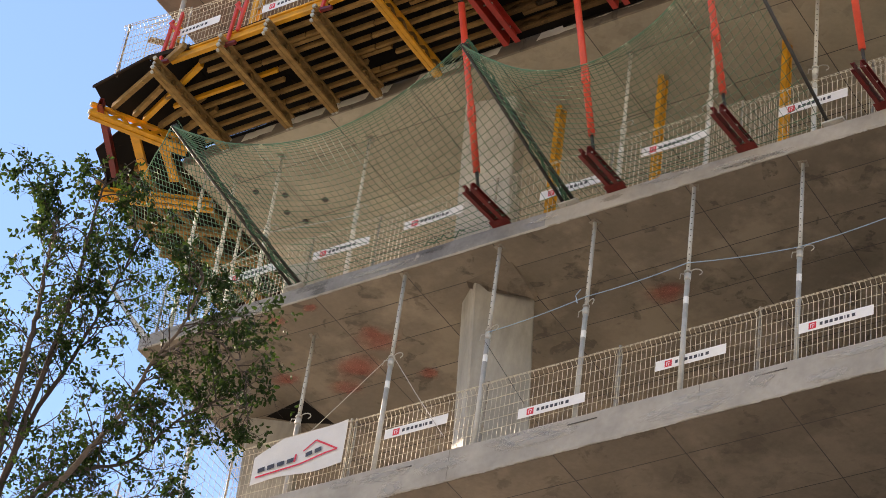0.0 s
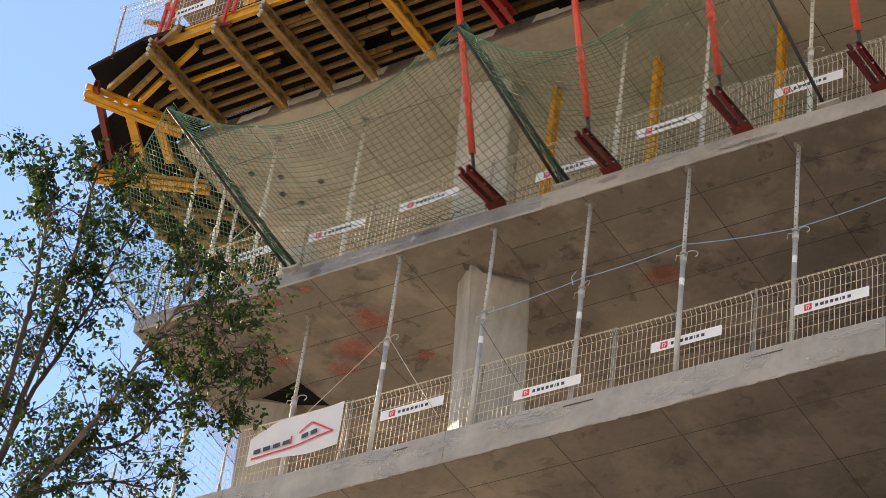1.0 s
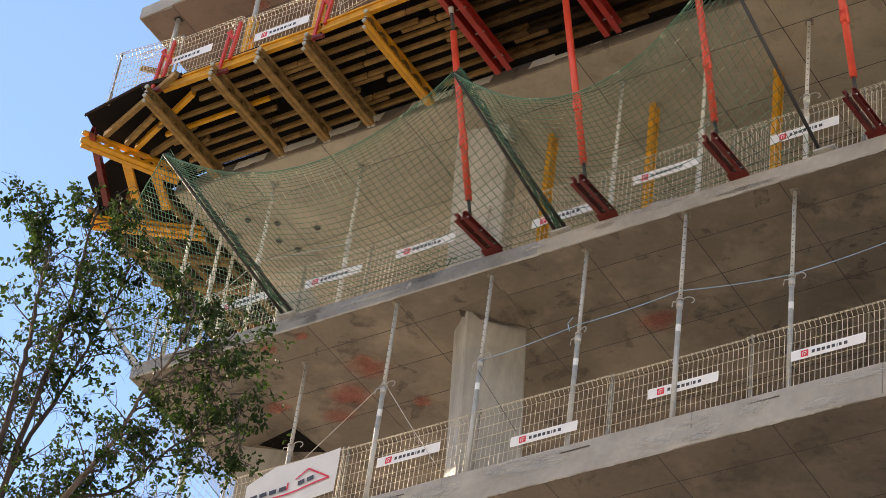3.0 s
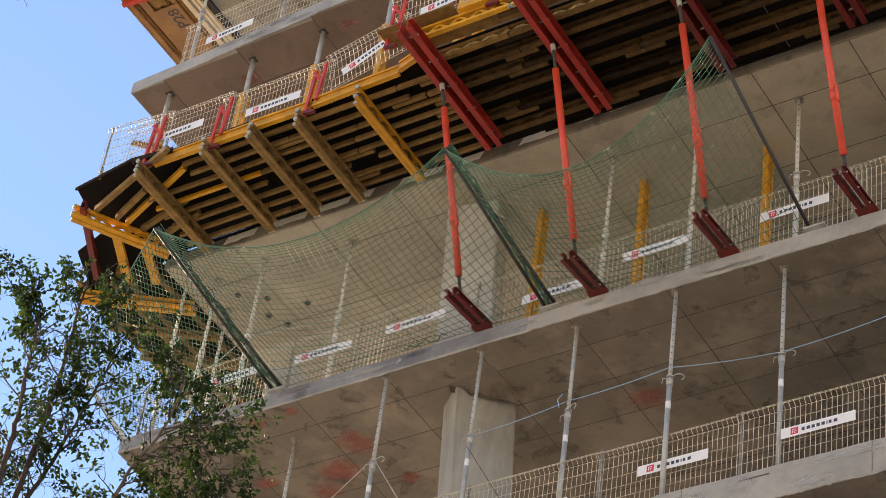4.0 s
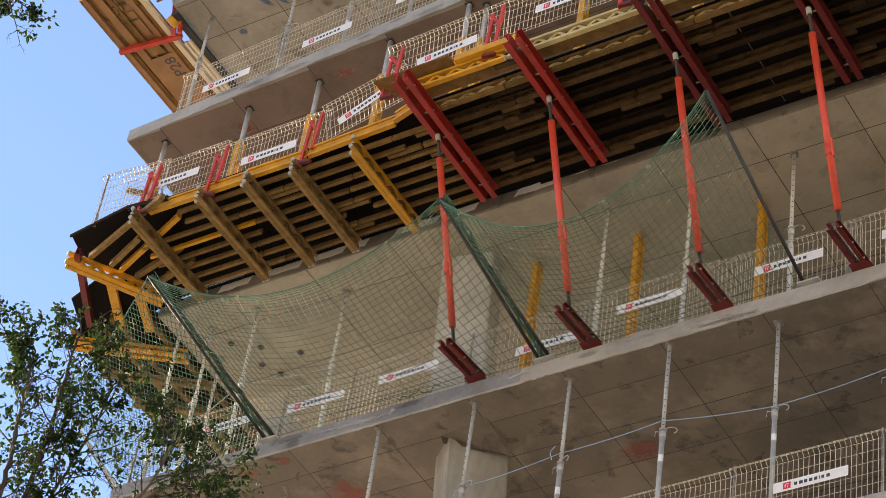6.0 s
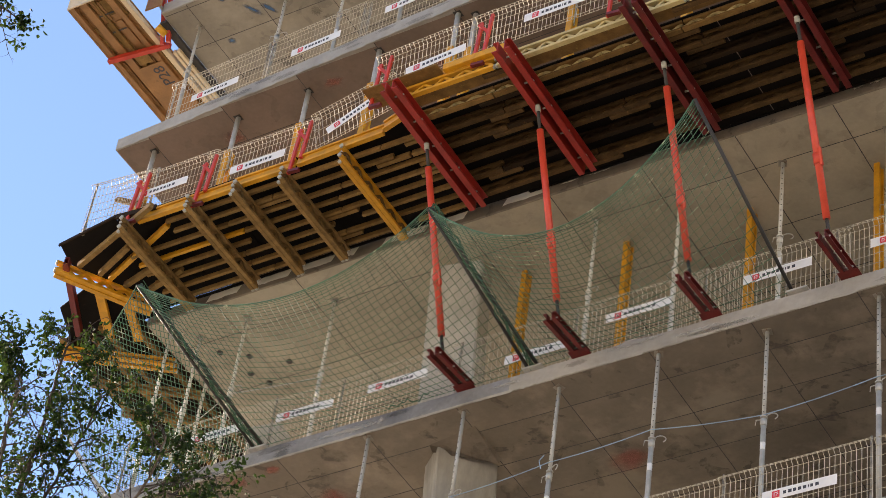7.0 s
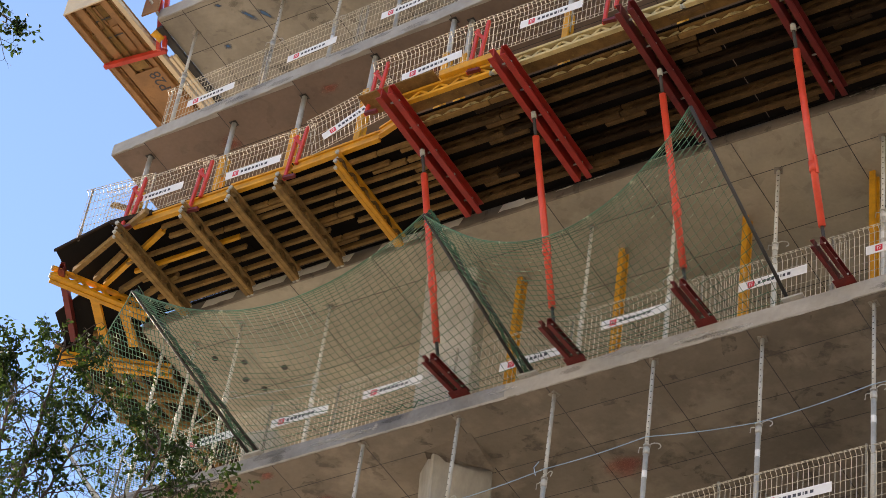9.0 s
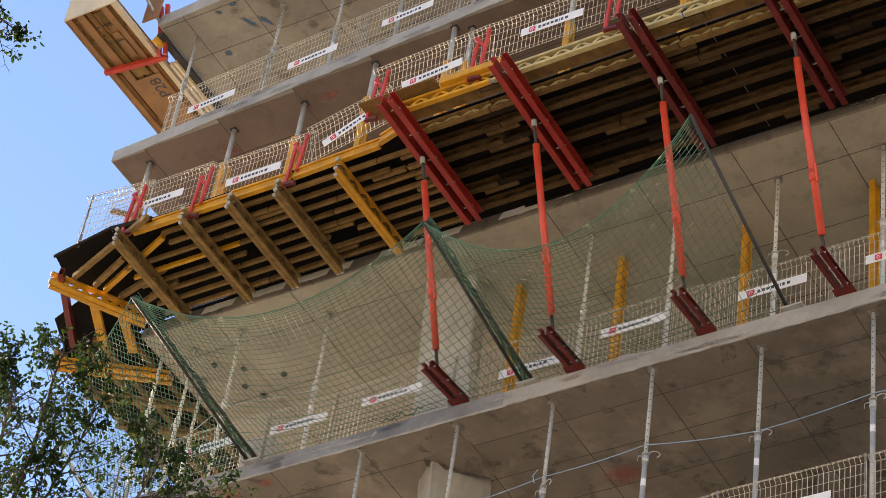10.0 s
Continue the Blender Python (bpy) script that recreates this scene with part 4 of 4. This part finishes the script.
def net(name, corner, sag_top, belly, cell, mat, rad, label, rope_mat=None, gather=1.0, diamond=False):
    """A hanging net between four corners (a, b below; c, d above), its cords crossing on the slant."""
    a, b, c, d = [Vector(p) for p in corner]

    def at(u, v):
        low, top = a.lerp(b, u), c.lerp(d, u)
        top = top - Vector((0, 0, sag_top * 4 * u * (1 - u))) + Vector((0, 0.25 * sag_top * 4 * u * (1 - u), 0))
        p = low.lerp(top, v)
        w = 4 * u * (1 - u) * 4 * v * (1 - v)
        return p + Vector((0.01 * math.sin(31 * u + 17 * v), 0.0, -belly * w))

    bm = bmesh.new()
    W_, H_ = (b - a).length, (c - a).length
    nu, nv = int(W_ / cell), int(H_ / cell)
    lit = 0
    if diamond:
        for k in range(-nv, nu + nv + 1):
            for sg in (1, -1):
                run = [(k + sg * j, j) for j in range(nv + 1) if 0 <= k + sg * j <= nu]
                if len(run) > 1:
                    polytube(bm, [at(i / nu, j / nv) for i, j in run], rad, 3)
    else:
        for i in range(nu + 1):
            polytube(bm, [at(i / nu, k / 14) for k in range(15)], rad, 3)
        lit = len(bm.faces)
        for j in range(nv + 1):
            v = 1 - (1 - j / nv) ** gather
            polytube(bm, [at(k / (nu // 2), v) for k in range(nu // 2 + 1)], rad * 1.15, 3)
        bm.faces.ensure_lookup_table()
        # horizontal cords get the lighter colour, painted in place of sun on them
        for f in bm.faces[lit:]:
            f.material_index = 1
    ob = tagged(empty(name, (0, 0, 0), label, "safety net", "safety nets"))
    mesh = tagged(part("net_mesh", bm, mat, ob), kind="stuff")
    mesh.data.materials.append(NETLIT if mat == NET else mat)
    if rope_mat:
        bm = bmesh.new()
        polytube(bm, [at(k / 30, 1) for k in range(31)], 0.009, 6)
        part("border_rope", bm, rope_mat, ob)
    return ob


(p1, q1), (p2, q2), (p3, q3) = POLES
net("safety_net", (p1, p2, q1, q2), 0.85, 0.35, 0.10, NET, 0.0046, "green knotted safety net sagging between slanted poles", NETLIT, 1.8)
net("safety_net", (p2, p3, q2, q3), 1.15, 0.3, 0.095, NET, 0.0046, "green knotted safety net sagging between slanted poles", NETLIT, 1.8)
net("safety_net", ((-5.0, 0.0, Z2 + 0.05), p1, (-5.6, -1.2, 27.0), q1), 0.25, 0.2, 0.075, NETLIT, 0.006, "pale green safety net stretched round the building corner", NETLIT, 1.0, True)
net("safety_net", ((-5.2, 6.0, Z2 + 0.05), (-5.1, 0.0, Z2 + 0.05), (-7.4, 6.0, 27.2), (-5.6, -1.2, 27.0)), 0.2, 0.1, 0.14, NETGREY, 0.004, "grey safety net along the end of the building", NETROPE)
net("safety_net", ((-5.2, 7.0, Z1 + 0.05), (-5.15, 0.6, Z1 + 0.05), (-5.2, 7.0, 25.5), (-5.07, 0.6, 25.535)), 0.0, 0.05, 0.14, NETGREY, 0.004, "grey net closing the open end of the storey", None)
rope("gathered_net", [(0.75 + 0.045 * k, -0.02 - 0.03 * math.sin(k), Z2 + 0.07 + 0.03 * math.sin(2.2 * k) + 0.03 * math.sin(0.7 * k)) for k in range(-14, 4)], 0.008, NETROPE, "bunched green net lying on the slab edge")


# ---- ceiling marks and inserts ----
def stain_material(name, colour, strength, scale, low=0.95, high=1.55):
    """A soft blot with a ragged outline that fades out to nothing."""
    m = bpy.data.materials.new(name)
    m.use_nodes = True
    n, l = m.node_tree.nodes, m.node_tree.links
    p = n["Principled BSDF"]
    p.inputs["Base Color"].default_value = (*colour, 1)
    p.inputs["Roughness"].default_value = 0.85
    co = n.new("ShaderNodeTexCoord")
    gr = n.new("ShaderNodeTexGradient")
    gr.gradient_type = "SPHERICAL"
    l.new(co.outputs["Object"], gr.inputs["Vector"])
    oi = n.new("ShaderNodeObjectInfo")
    tx = n.new("ShaderNodeTexNoise")
    tx.noise_dimensions = "4D"
    tx.inputs["Scale"].default_value, tx.inputs["Detail"].default_value, tx.inputs["Roughness"].default_value = scale, 7, 0.65
    l.new(co.outputs["Object"], tx.inputs["Vector"])
    sc = n.new("ShaderNodeMath")
    sc.operation = "MULTIPLY"
    sc.inputs[1].default_value = 50
    l.new(oi.outputs["Random"], sc.inputs[0])
    l.new(sc.outputs[0], tx.inputs["W"])
    ad = n.new("ShaderNodeMath")
    ad.operation = "MULTIPLY_ADD"
    ad.inputs[1].default_value = 1.6
    l.new(tx.outputs["Fac"], ad.inputs[0])
    l.new(gr.outputs["Fac"], ad.inputs[2])
    mr = n.new("ShaderNodeMapRange")
    mr.inputs["From Min"].default_value, mr.inputs["From Max"].default_value = low, high
    mr.inputs["To Max"].default_value = strength
    l.new(ad.outputs[0], mr.inputs["Value"])
    ml = n.new("ShaderNodeMath")
    ml.operation = "MULTIPLY"
    ml.use_clamp = True
    st = n.new("ShaderNodeMapRange")
    st.inputs["From Max"].default_value = 0.25
    l.new(gr.outputs["Fac"], st.inputs["Value"])
    l.new(mr.outputs["Result"], ml.inputs[0])
    l.new(st.outputs["Result"], ml.inputs[1])
    l.new(ml.outputs[0], p.inputs["Alpha"])
    return m


RED_BLOT = stain_material("red_spray_blot", (0.50, 0.12, 0.09), 0.45, 2.2)
BLUE_BLOT = stain_material("blue_chalk_blot", (0.06, 0.13, 0.24), 0.9, 1.6)
DAMP = stain_material("damp_stain", (0.075, 0.06, 0.045), 0.28, 7.0, 1.16, 1.34)
PALE = stain_material("pale_lime_stain", (0.5, 0.48, 0.44), 0.5, 2.6)
UNIT = {}


def blot(name, x, y, z, w, d, mat, label, turn=0.0, upright=False):
    if mat.name not in UNIT:
        bm = bmesh.new()
        bm.faces.new([bm.verts.new(p) for p in ((-1, -1, 0), (1, -1, 0), (1, 1, 0), (-1, 1, 0))])
        me = bpy.data.meshes.new("blot")
        bm.to_mesh(me)
        bm.free()
        me.materials.append(mat)
        UNIT[mat.name] = me
    ob = new(name, UNIT[mat.name])
    ob.matrix_basis = pose(x, y, z, 90 if upright else 0, 0, turn) @ Matrix.Diagonal((w / 2, d / 2, 1, 1))
    tagged(ob, label, "stain", kind="structure")


c2 = Z2 - T2
RS = "faded red spray paint on the concrete ceiling"
for x, y, w, d, a in ((-2.62, 0.25, 0.5, 0.3, 20), (-2.05, 1.75, 1.0, 0.8, 0), (-2.5, 2.1, 0.8, 0.5, 10), (-1.40, 1.25, 0.9, 0.8, 30), (3.2, 2.0, 0.9, 0.6, 0), (-3.3, 1.55, 0.7, 0.4, 0), (-1.95, 0.2, 0.35, 0.25, 0), (-1.1, 2.3, 0.5, 0.4, 0)):
    blot("spray_mark", x, y, c2 - 0.011, w, d, RED_BLOT, RS, a)
rs = random.Random(8)
c5 = Z5 - T5
for x, y, w, d, a in ((-3.95, -0.62, 0.55, 0.16, 60), (-3.65, -0.52, 0.5, 0.14, 60), (-4.72, -0.15, 0.22, 0.2, 0), (-4.35, -1.05, 0.2, 0.12, 30), (-4.0, -1.1, 0.25, 0.12, 0)):
    blot("chalk_mark", x, y, c5 - 0.011, w, d, BLUE_BLOT, "blue paint mark on the fresh concrete ceiling", a)
for k in range(9):
    blot("damp_stain", rs.uniform(-5.3, 0), rs.uniform(-1.0, 0.8), c5 - 0.009 - 0.0001 * k, rs.uniform(0.2, 0.8), rs.uniform(0.12, 0.4), DAMP, "dark stain on the fresh concrete ceiling", rs.uniform(0, 180))
c4 = Z4 - T4
for x, y, w, d in ((-4.0, -0.2, 0.5, 0.4), (-1.7, -0.6, 0.5, 0.25), (-0.9, 0.2, 0.5, 0.3), (0.2, -0.2, 0.5, 0.3)):
    blot("spray_mark", x, y, c4 - 0.011, w, d, RED_BLOT, RS)
# fascia stains
for k in range(16):
    x = rs.uniform(-4.5, 9)
    blot("edge_stain", x, -0.012 - 0.0002 * k, Z1 - rs.uniform(0.1, 0.45), rs.uniform(0.5, 1.8), rs.uniform(0.15, 0.4), PALE, "faint stain on the cast slab edge", 0, True)
for k in range(16):
    x = rs.uniform(-4.5, 9)
    blot("edge_stain", x, -0.012 - 0.0002 * k, Z2 - rs.uniform(0.05, 0.25), rs.uniform(0.4, 1.6), rs.uniform(0.1, 0.25), DAMP if k % 2 == 0 else PALE, "dark stain on the cast slab edge", 0, True)
for k in range(10):
    x = rs.uniform(-5.5, 3)
    blot("edge_stain", x, edge4(x) - 0.03 - 0.0002 * k, Z4 - rs.uniform(0.05, 0.25), rs.uniform(0.3, 1.2), rs.uniform(0.08, 0.2), DAMP, "dark stain on the cast slab edge", -2.95, True)
c3 = Z3 - T3
for i, (x, y) in enumerate(((-4.31, 1.04), (-3.89, 1.31), (-3.33, 1.68), (-4.12, 1.69), (-3.95, 2.01), (-0.15, 1.75))):
    b = empty("ceiling_insert", (x, y, c3 - 0.006), "small dark steel insert in the concrete ceiling", "insert", "ceiling inserts")
    bm = bmesh.new()
    tube(bm, (0, 0, 0), (0, 0, -0.02), 0.055, 8)
    part("plate", bm, BLACKSTEEL, b)
    bm = bmesh.new()
    tube(bm, (0.03, -0.02, -0.012), (0.05, -0.06, -0.08), 0.02, 6)
    part("stub", bm, JOINT, b)
for i, (x, w) in enumerate(((3.0, 0.45), (5.75, 0.45), (0.3, 0.25))):
    bm = bmesh.new()
    box(bm, x, x + w, -0.009, -0.004, Z1 - 0.135, Z1 - 0.118)
    tagged(part("cast_slot", bm, JOINT), "thin dark slot cast in the slab edge", "slot", kind="structure")

rs = random.Random(3)
# slanted pale strips painted as light falling between deck and slab
for x, w in ((-3.85, 0.62), (-2.95, 0.72), (-2.02, 0.62), (-1.22, 0.25), (-0.45, 0.8), (0.5, 0.55), (1.75, 0.8), (2.75, 0.25), (3.25, 0.3), (4.35, 0.16), (4.6, 0.08), (5.15, 0.12), (7.6, 0.1), (7.85, 0.14), (8.1, 0.07)):
    bm = bmesh.new()
    n = 8
    low, top = [], []
    for k in range(n + 1):
        xx = x + w * k / n
        low.append(bm.verts.new((xx - 0.06, -0.013, Z3 - 0.20 + rs.uniform(-0.012, 0.012) + (0.05 + 0.03 * rs.random() if x > 2.5 else 0))))
        top.append(bm.verts.new((xx + 0.02, -0.013, Z3 - 0.05 - (0.075 if x > 2.5 else 0) + rs.uniform(-0.012, 0.012))))
    for k in range(n):
        bm.faces.new((low[k], low[k + 1], top[k + 1], top[k]))
    tagged(part("mortar_strip", bm, STRIPLIGHT), "pale mortar strip on the slab edge", "mortar strip", kind="structure")


# cast fins under the edges
rs = random.Random(12)
for name, z, edge, x0 in (("cast_fin", Z1 - T1, lambda x: 0.0, XL), ("cast_fin", Z2 - T2, lambda x: 0.0, XL), ("cast_fin", Z4 - T4, edge4, XL4), ("cast_fin", Z5 - T5, edge5, XL5)):
    bm = bmesh.new()
    xs = np.arange(x0 + 0.1, 11, 0.035)
    up, dn, bk = [], [], []
    h = 0.0
    for x in xs:
        h = max(0.0, min(0.03, 0.75 * h + rs.gauss(0.002, 0.006)))
        e = edge(x)
        up.append(bm.verts.new((x, e - 0.007, z + 0.012)))
        dn.append(bm.verts.new((x, e + 0.002, z - 0.004 - h)))
        bk.append(bm.verts.new((x, e + 0.028, z - 0.0)))
    for k in range(len(xs) - 1):
        bm.faces.new((dn[k], dn[k + 1], up[k + 1], up[k]))
        bm.faces.new((bk[k], bk[k + 1], dn[k + 1], dn[k]))
    tagged(part(name, bm, CONC), "ragged cast fin along the lower slab edge", "cast fin", kind="structure")
for x in (4.95, 1.15, -2.6, 7.6):
    bm = bmesh.new()
    box(bm, x, x + 0.008, -0.0085, -0.004, Z1 - T1 + 0.02, Z1 - 0.02)
    tagged(part("pour_joint", bm, CONC_DARK), "fine upright pour joint in the slab edge", "joint", kind="structure")


# ---- tree ----
def tree(name, limbs, leaves, seed, label, reach=1.0):
    rg = random.Random(seed)
    t = empty(name, (0, 0, 0), label, "tree")
    twigs = []
    for k, (pts, r0, r1, mat) in enumerate(limbs):
        pts = [Vector(p) for p in pts]
        fine = []
        for i in range(len(pts) - 1):
            for s in range(6):
                f = s / 6
                p0, p1, p2, p3 = pts[max(0, i - 1)], pts[i], pts[i + 1], pts[min(len(pts) - 1, i + 2)]
                q = 0.5 * (2 * p1 + (p2 - p0) * f + (2 * p0 - 5 * p1 + 4 * p2 - p3) * f * f + (3 * p1 - p0 - 3 * p2 + p3) * f ** 3)
                fine.append(q + Vector([rg.gauss(0, 0.003) for _ in range(3)]))
        fine.append(pts[-1])
        n = len(fine)
        bm = bmesh.new()
        polytube(bm, fine, [r0 + (r1 - r0) * (i / (n - 1)) ** 0.8 for i in range(n)], 8)
        part("trunk" if r0 > 0.08 else "limb", bm, mat, t)
        twigs.append(fine)
    bm = bmesh.new()
    sites = []

    def grow(p, d, length, r, level):
        steps = 7
        pts = [p.copy()]
        for s in range(steps):
            d = (d + Vector([rg.gauss(0, 0.16) for _ in range(3)]) + Vector((0, 0, 0.03 if level == 0 else -0.05))).normalized()
            pts.append(pts[-1] + d * length / steps)
        polytube(bm, pts, [r * (1 - 0.8 * i / steps) for i in range(steps + 1)], 4 if level else 5)
        for i, q in enumerate(pts[1:], 1):
            if level < 2 and i > 1 and rg.random() < (0.85 if level == 0 else 0.6):
                side = d.cross(Vector([rg.gauss(0, 1) for _ in range(3)])).normalized()
                grow(q, (d * 0.55 + side * 0.8).normalized(), length * rg.uniform(0.35, 0.6), r * 0.5, level + 1)
            if level >= 1 and rg.random() < 0.8 and noise.noise(q * 7.0) > -0.08:
                sites.append((q, (pts[i] - pts[i - 1]).normalized()))

    for fine, (pts, r0, r1, mat) in zip(twigs, limbs):
        if r0 > 0.08:
            continue
        n = len(fine)
        for i in range(2, n, 1):
            d = (fine[i] - fine[i - 1]).normalized()
            side = d.cross(Vector([rg.gauss(0, 1) for _ in range(3)])).normalized()
            grow(fine[i], (d * 0.5 + side * 0.8 + Vector((0, 0, 0.15))).normalized(), reach * rg.uniform(0.18, 0.46) * (1.1 - 0.3 * i / n), 0.005, 0)
    tagged(part("twig", bm, BARK, t), kind="stuff")
    vs, fs = [], []
    rg.shuffle(sites)
    total = 0
    for q, d in sites:
        if total > leaves:
            break
        for k in range(rg.choice((2, 3, 3, 4))):
            ax = (d * 0.4 + Vector([rg.gauss(0, 0.7) for _ in range(3)]) + Vector((0, 0, -0.45))).normalized()
            sd = ax.cross(Vector([rg.gauss(0, 1) for _ in range(3)])).normalized()
            nm = ax.cross(sd)
            L, w = rg.uniform(0.020, 0.040), rg.uniform(0.006, 0.0115)
            o = q + Vector([rg.gauss(0, 0.014) for _ in range(3)])
            b = len(vs)
            vs += [o, o + ax * L * 0.35 + sd * w + nm * 0.004, o + ax * L * 0.75 + sd * w * 0.75 + nm * 0.003, o + ax * L - nm * 0.006,
                   o + ax * L * 0.75 - sd * w * 0.75 + nm * 0.003, o + ax * L * 0.35 - sd * w + nm * 0.004, o + ax * L * 0.5 - nm * 0.004]
            fs += [(b, b + 1, b + 6), (b + 1, b + 2, b + 6), (b + 2, b + 3, b + 6), (b + 3, b + 4, b + 6), (b + 4, b + 5, b + 6), (b + 5, b, b + 6)]
            total += 1
    me = bpy.data.meshes.new("crown")
    me.from_pydata([tuple(v) for v in vs], [], fs)
    me.materials.append(LEAF)
    cr = new("crown", me)
    cr.parent = t
    return t


ROOT = (9.6, -14.9, 0.0)
tree("broadleaf_tree", [
    ([ROOT, (9.45, -15.0, 2.5), (9.35, -15.2, 5.0), (9.2, -15.25, 7.6)], 0.16, 0.075, BARK),
    ([(9.2, -15.25, 7.6), (9.47, -15.49, 8.42), (9.77, -15.76, 9.06), (9.94, -15.91, 9.39), (10.06, -16.03, 9.62), (10.17, -16.16, 9.85), (10.26, -16.25, 10.01)], 0.026, 0.005, BARK),
    ([(9.2, -15.25, 7.6), (9.4, -15.38, 8.51), (9.72, -15.6, 9.13), (9.98, -15.77, 9.56), (10.12, -15.87, 9.79), (10.28, -16.02, 10.07), (10.39, -16.11, 10.24)], 0.025, 0.005, BARK),
    ([(9.2, -15.25, 7.6), (9.34, -15.32, 8.66), (9.65, -15.51, 9.22), (9.9, -15.57, 9.54), (10.03, -15.61, 9.71), (10.23, -15.68, 9.97), (10.36, -15.75, 10.14)], 0.022, 0.004, BARK),
    ([(9.2, -15.25, 7.5), (9.56, -15.43, 8.47), (9.96, -15.43, 8.93), (10.14, -15.43, 9.13), (10.27, -15.44, 9.27), (10.41, -15.49, 9.45), (10.62, -15.52, 9.68), (10.74, -15.6, 9.86)], 0.022, 0.005, BARKPALE),
    ([(9.2, -15.25, 7.6), (9.62, -15.37, 8.77), (9.87, -15.34, 9.01), (10.12, -15.19, 9.12), (10.36, -15.16, 9.33), (10.55, -15.1, 9.46)], 0.018, 0.004, BARK),
    ([(9.62, -15.37, 8.77), (9.7, -15.19, 8.94), (9.93, -15.04, 9.03), (10.11, -14.88, 9.03)], 0.014, 0.004, BARK),
    ([(10.41, -15.49, 9.45), (10.62, -15.45, 9.62), (10.72, -15.36, 9.61), (10.77, -15.2, 9.51), (10.78, -15.07, 9.38)], 0.009, 0.004, BARKPALE),
], 11800, 11, "slender broadleaf tree with small dark green leaves before the building")
tree("broadleaf_tree", [
    ([(9.0, -19.2, 0.0), (9.1, -19.1, 5.0), (9.3, -19.0, 10.0)], 0.14, 0.085, BARK),
    ([(9.3, -19.0, 10.0), (10.2, -18.5, 11.25), (10.71, -18.07, 11.05), (10.83, -17.80, 10.98), (10.92, -17.65, 10.97)], 0.03, 0.006, BARK),
], 900, 5, "broadleaf tree whose leafy twig hangs into the sky", 0.55)
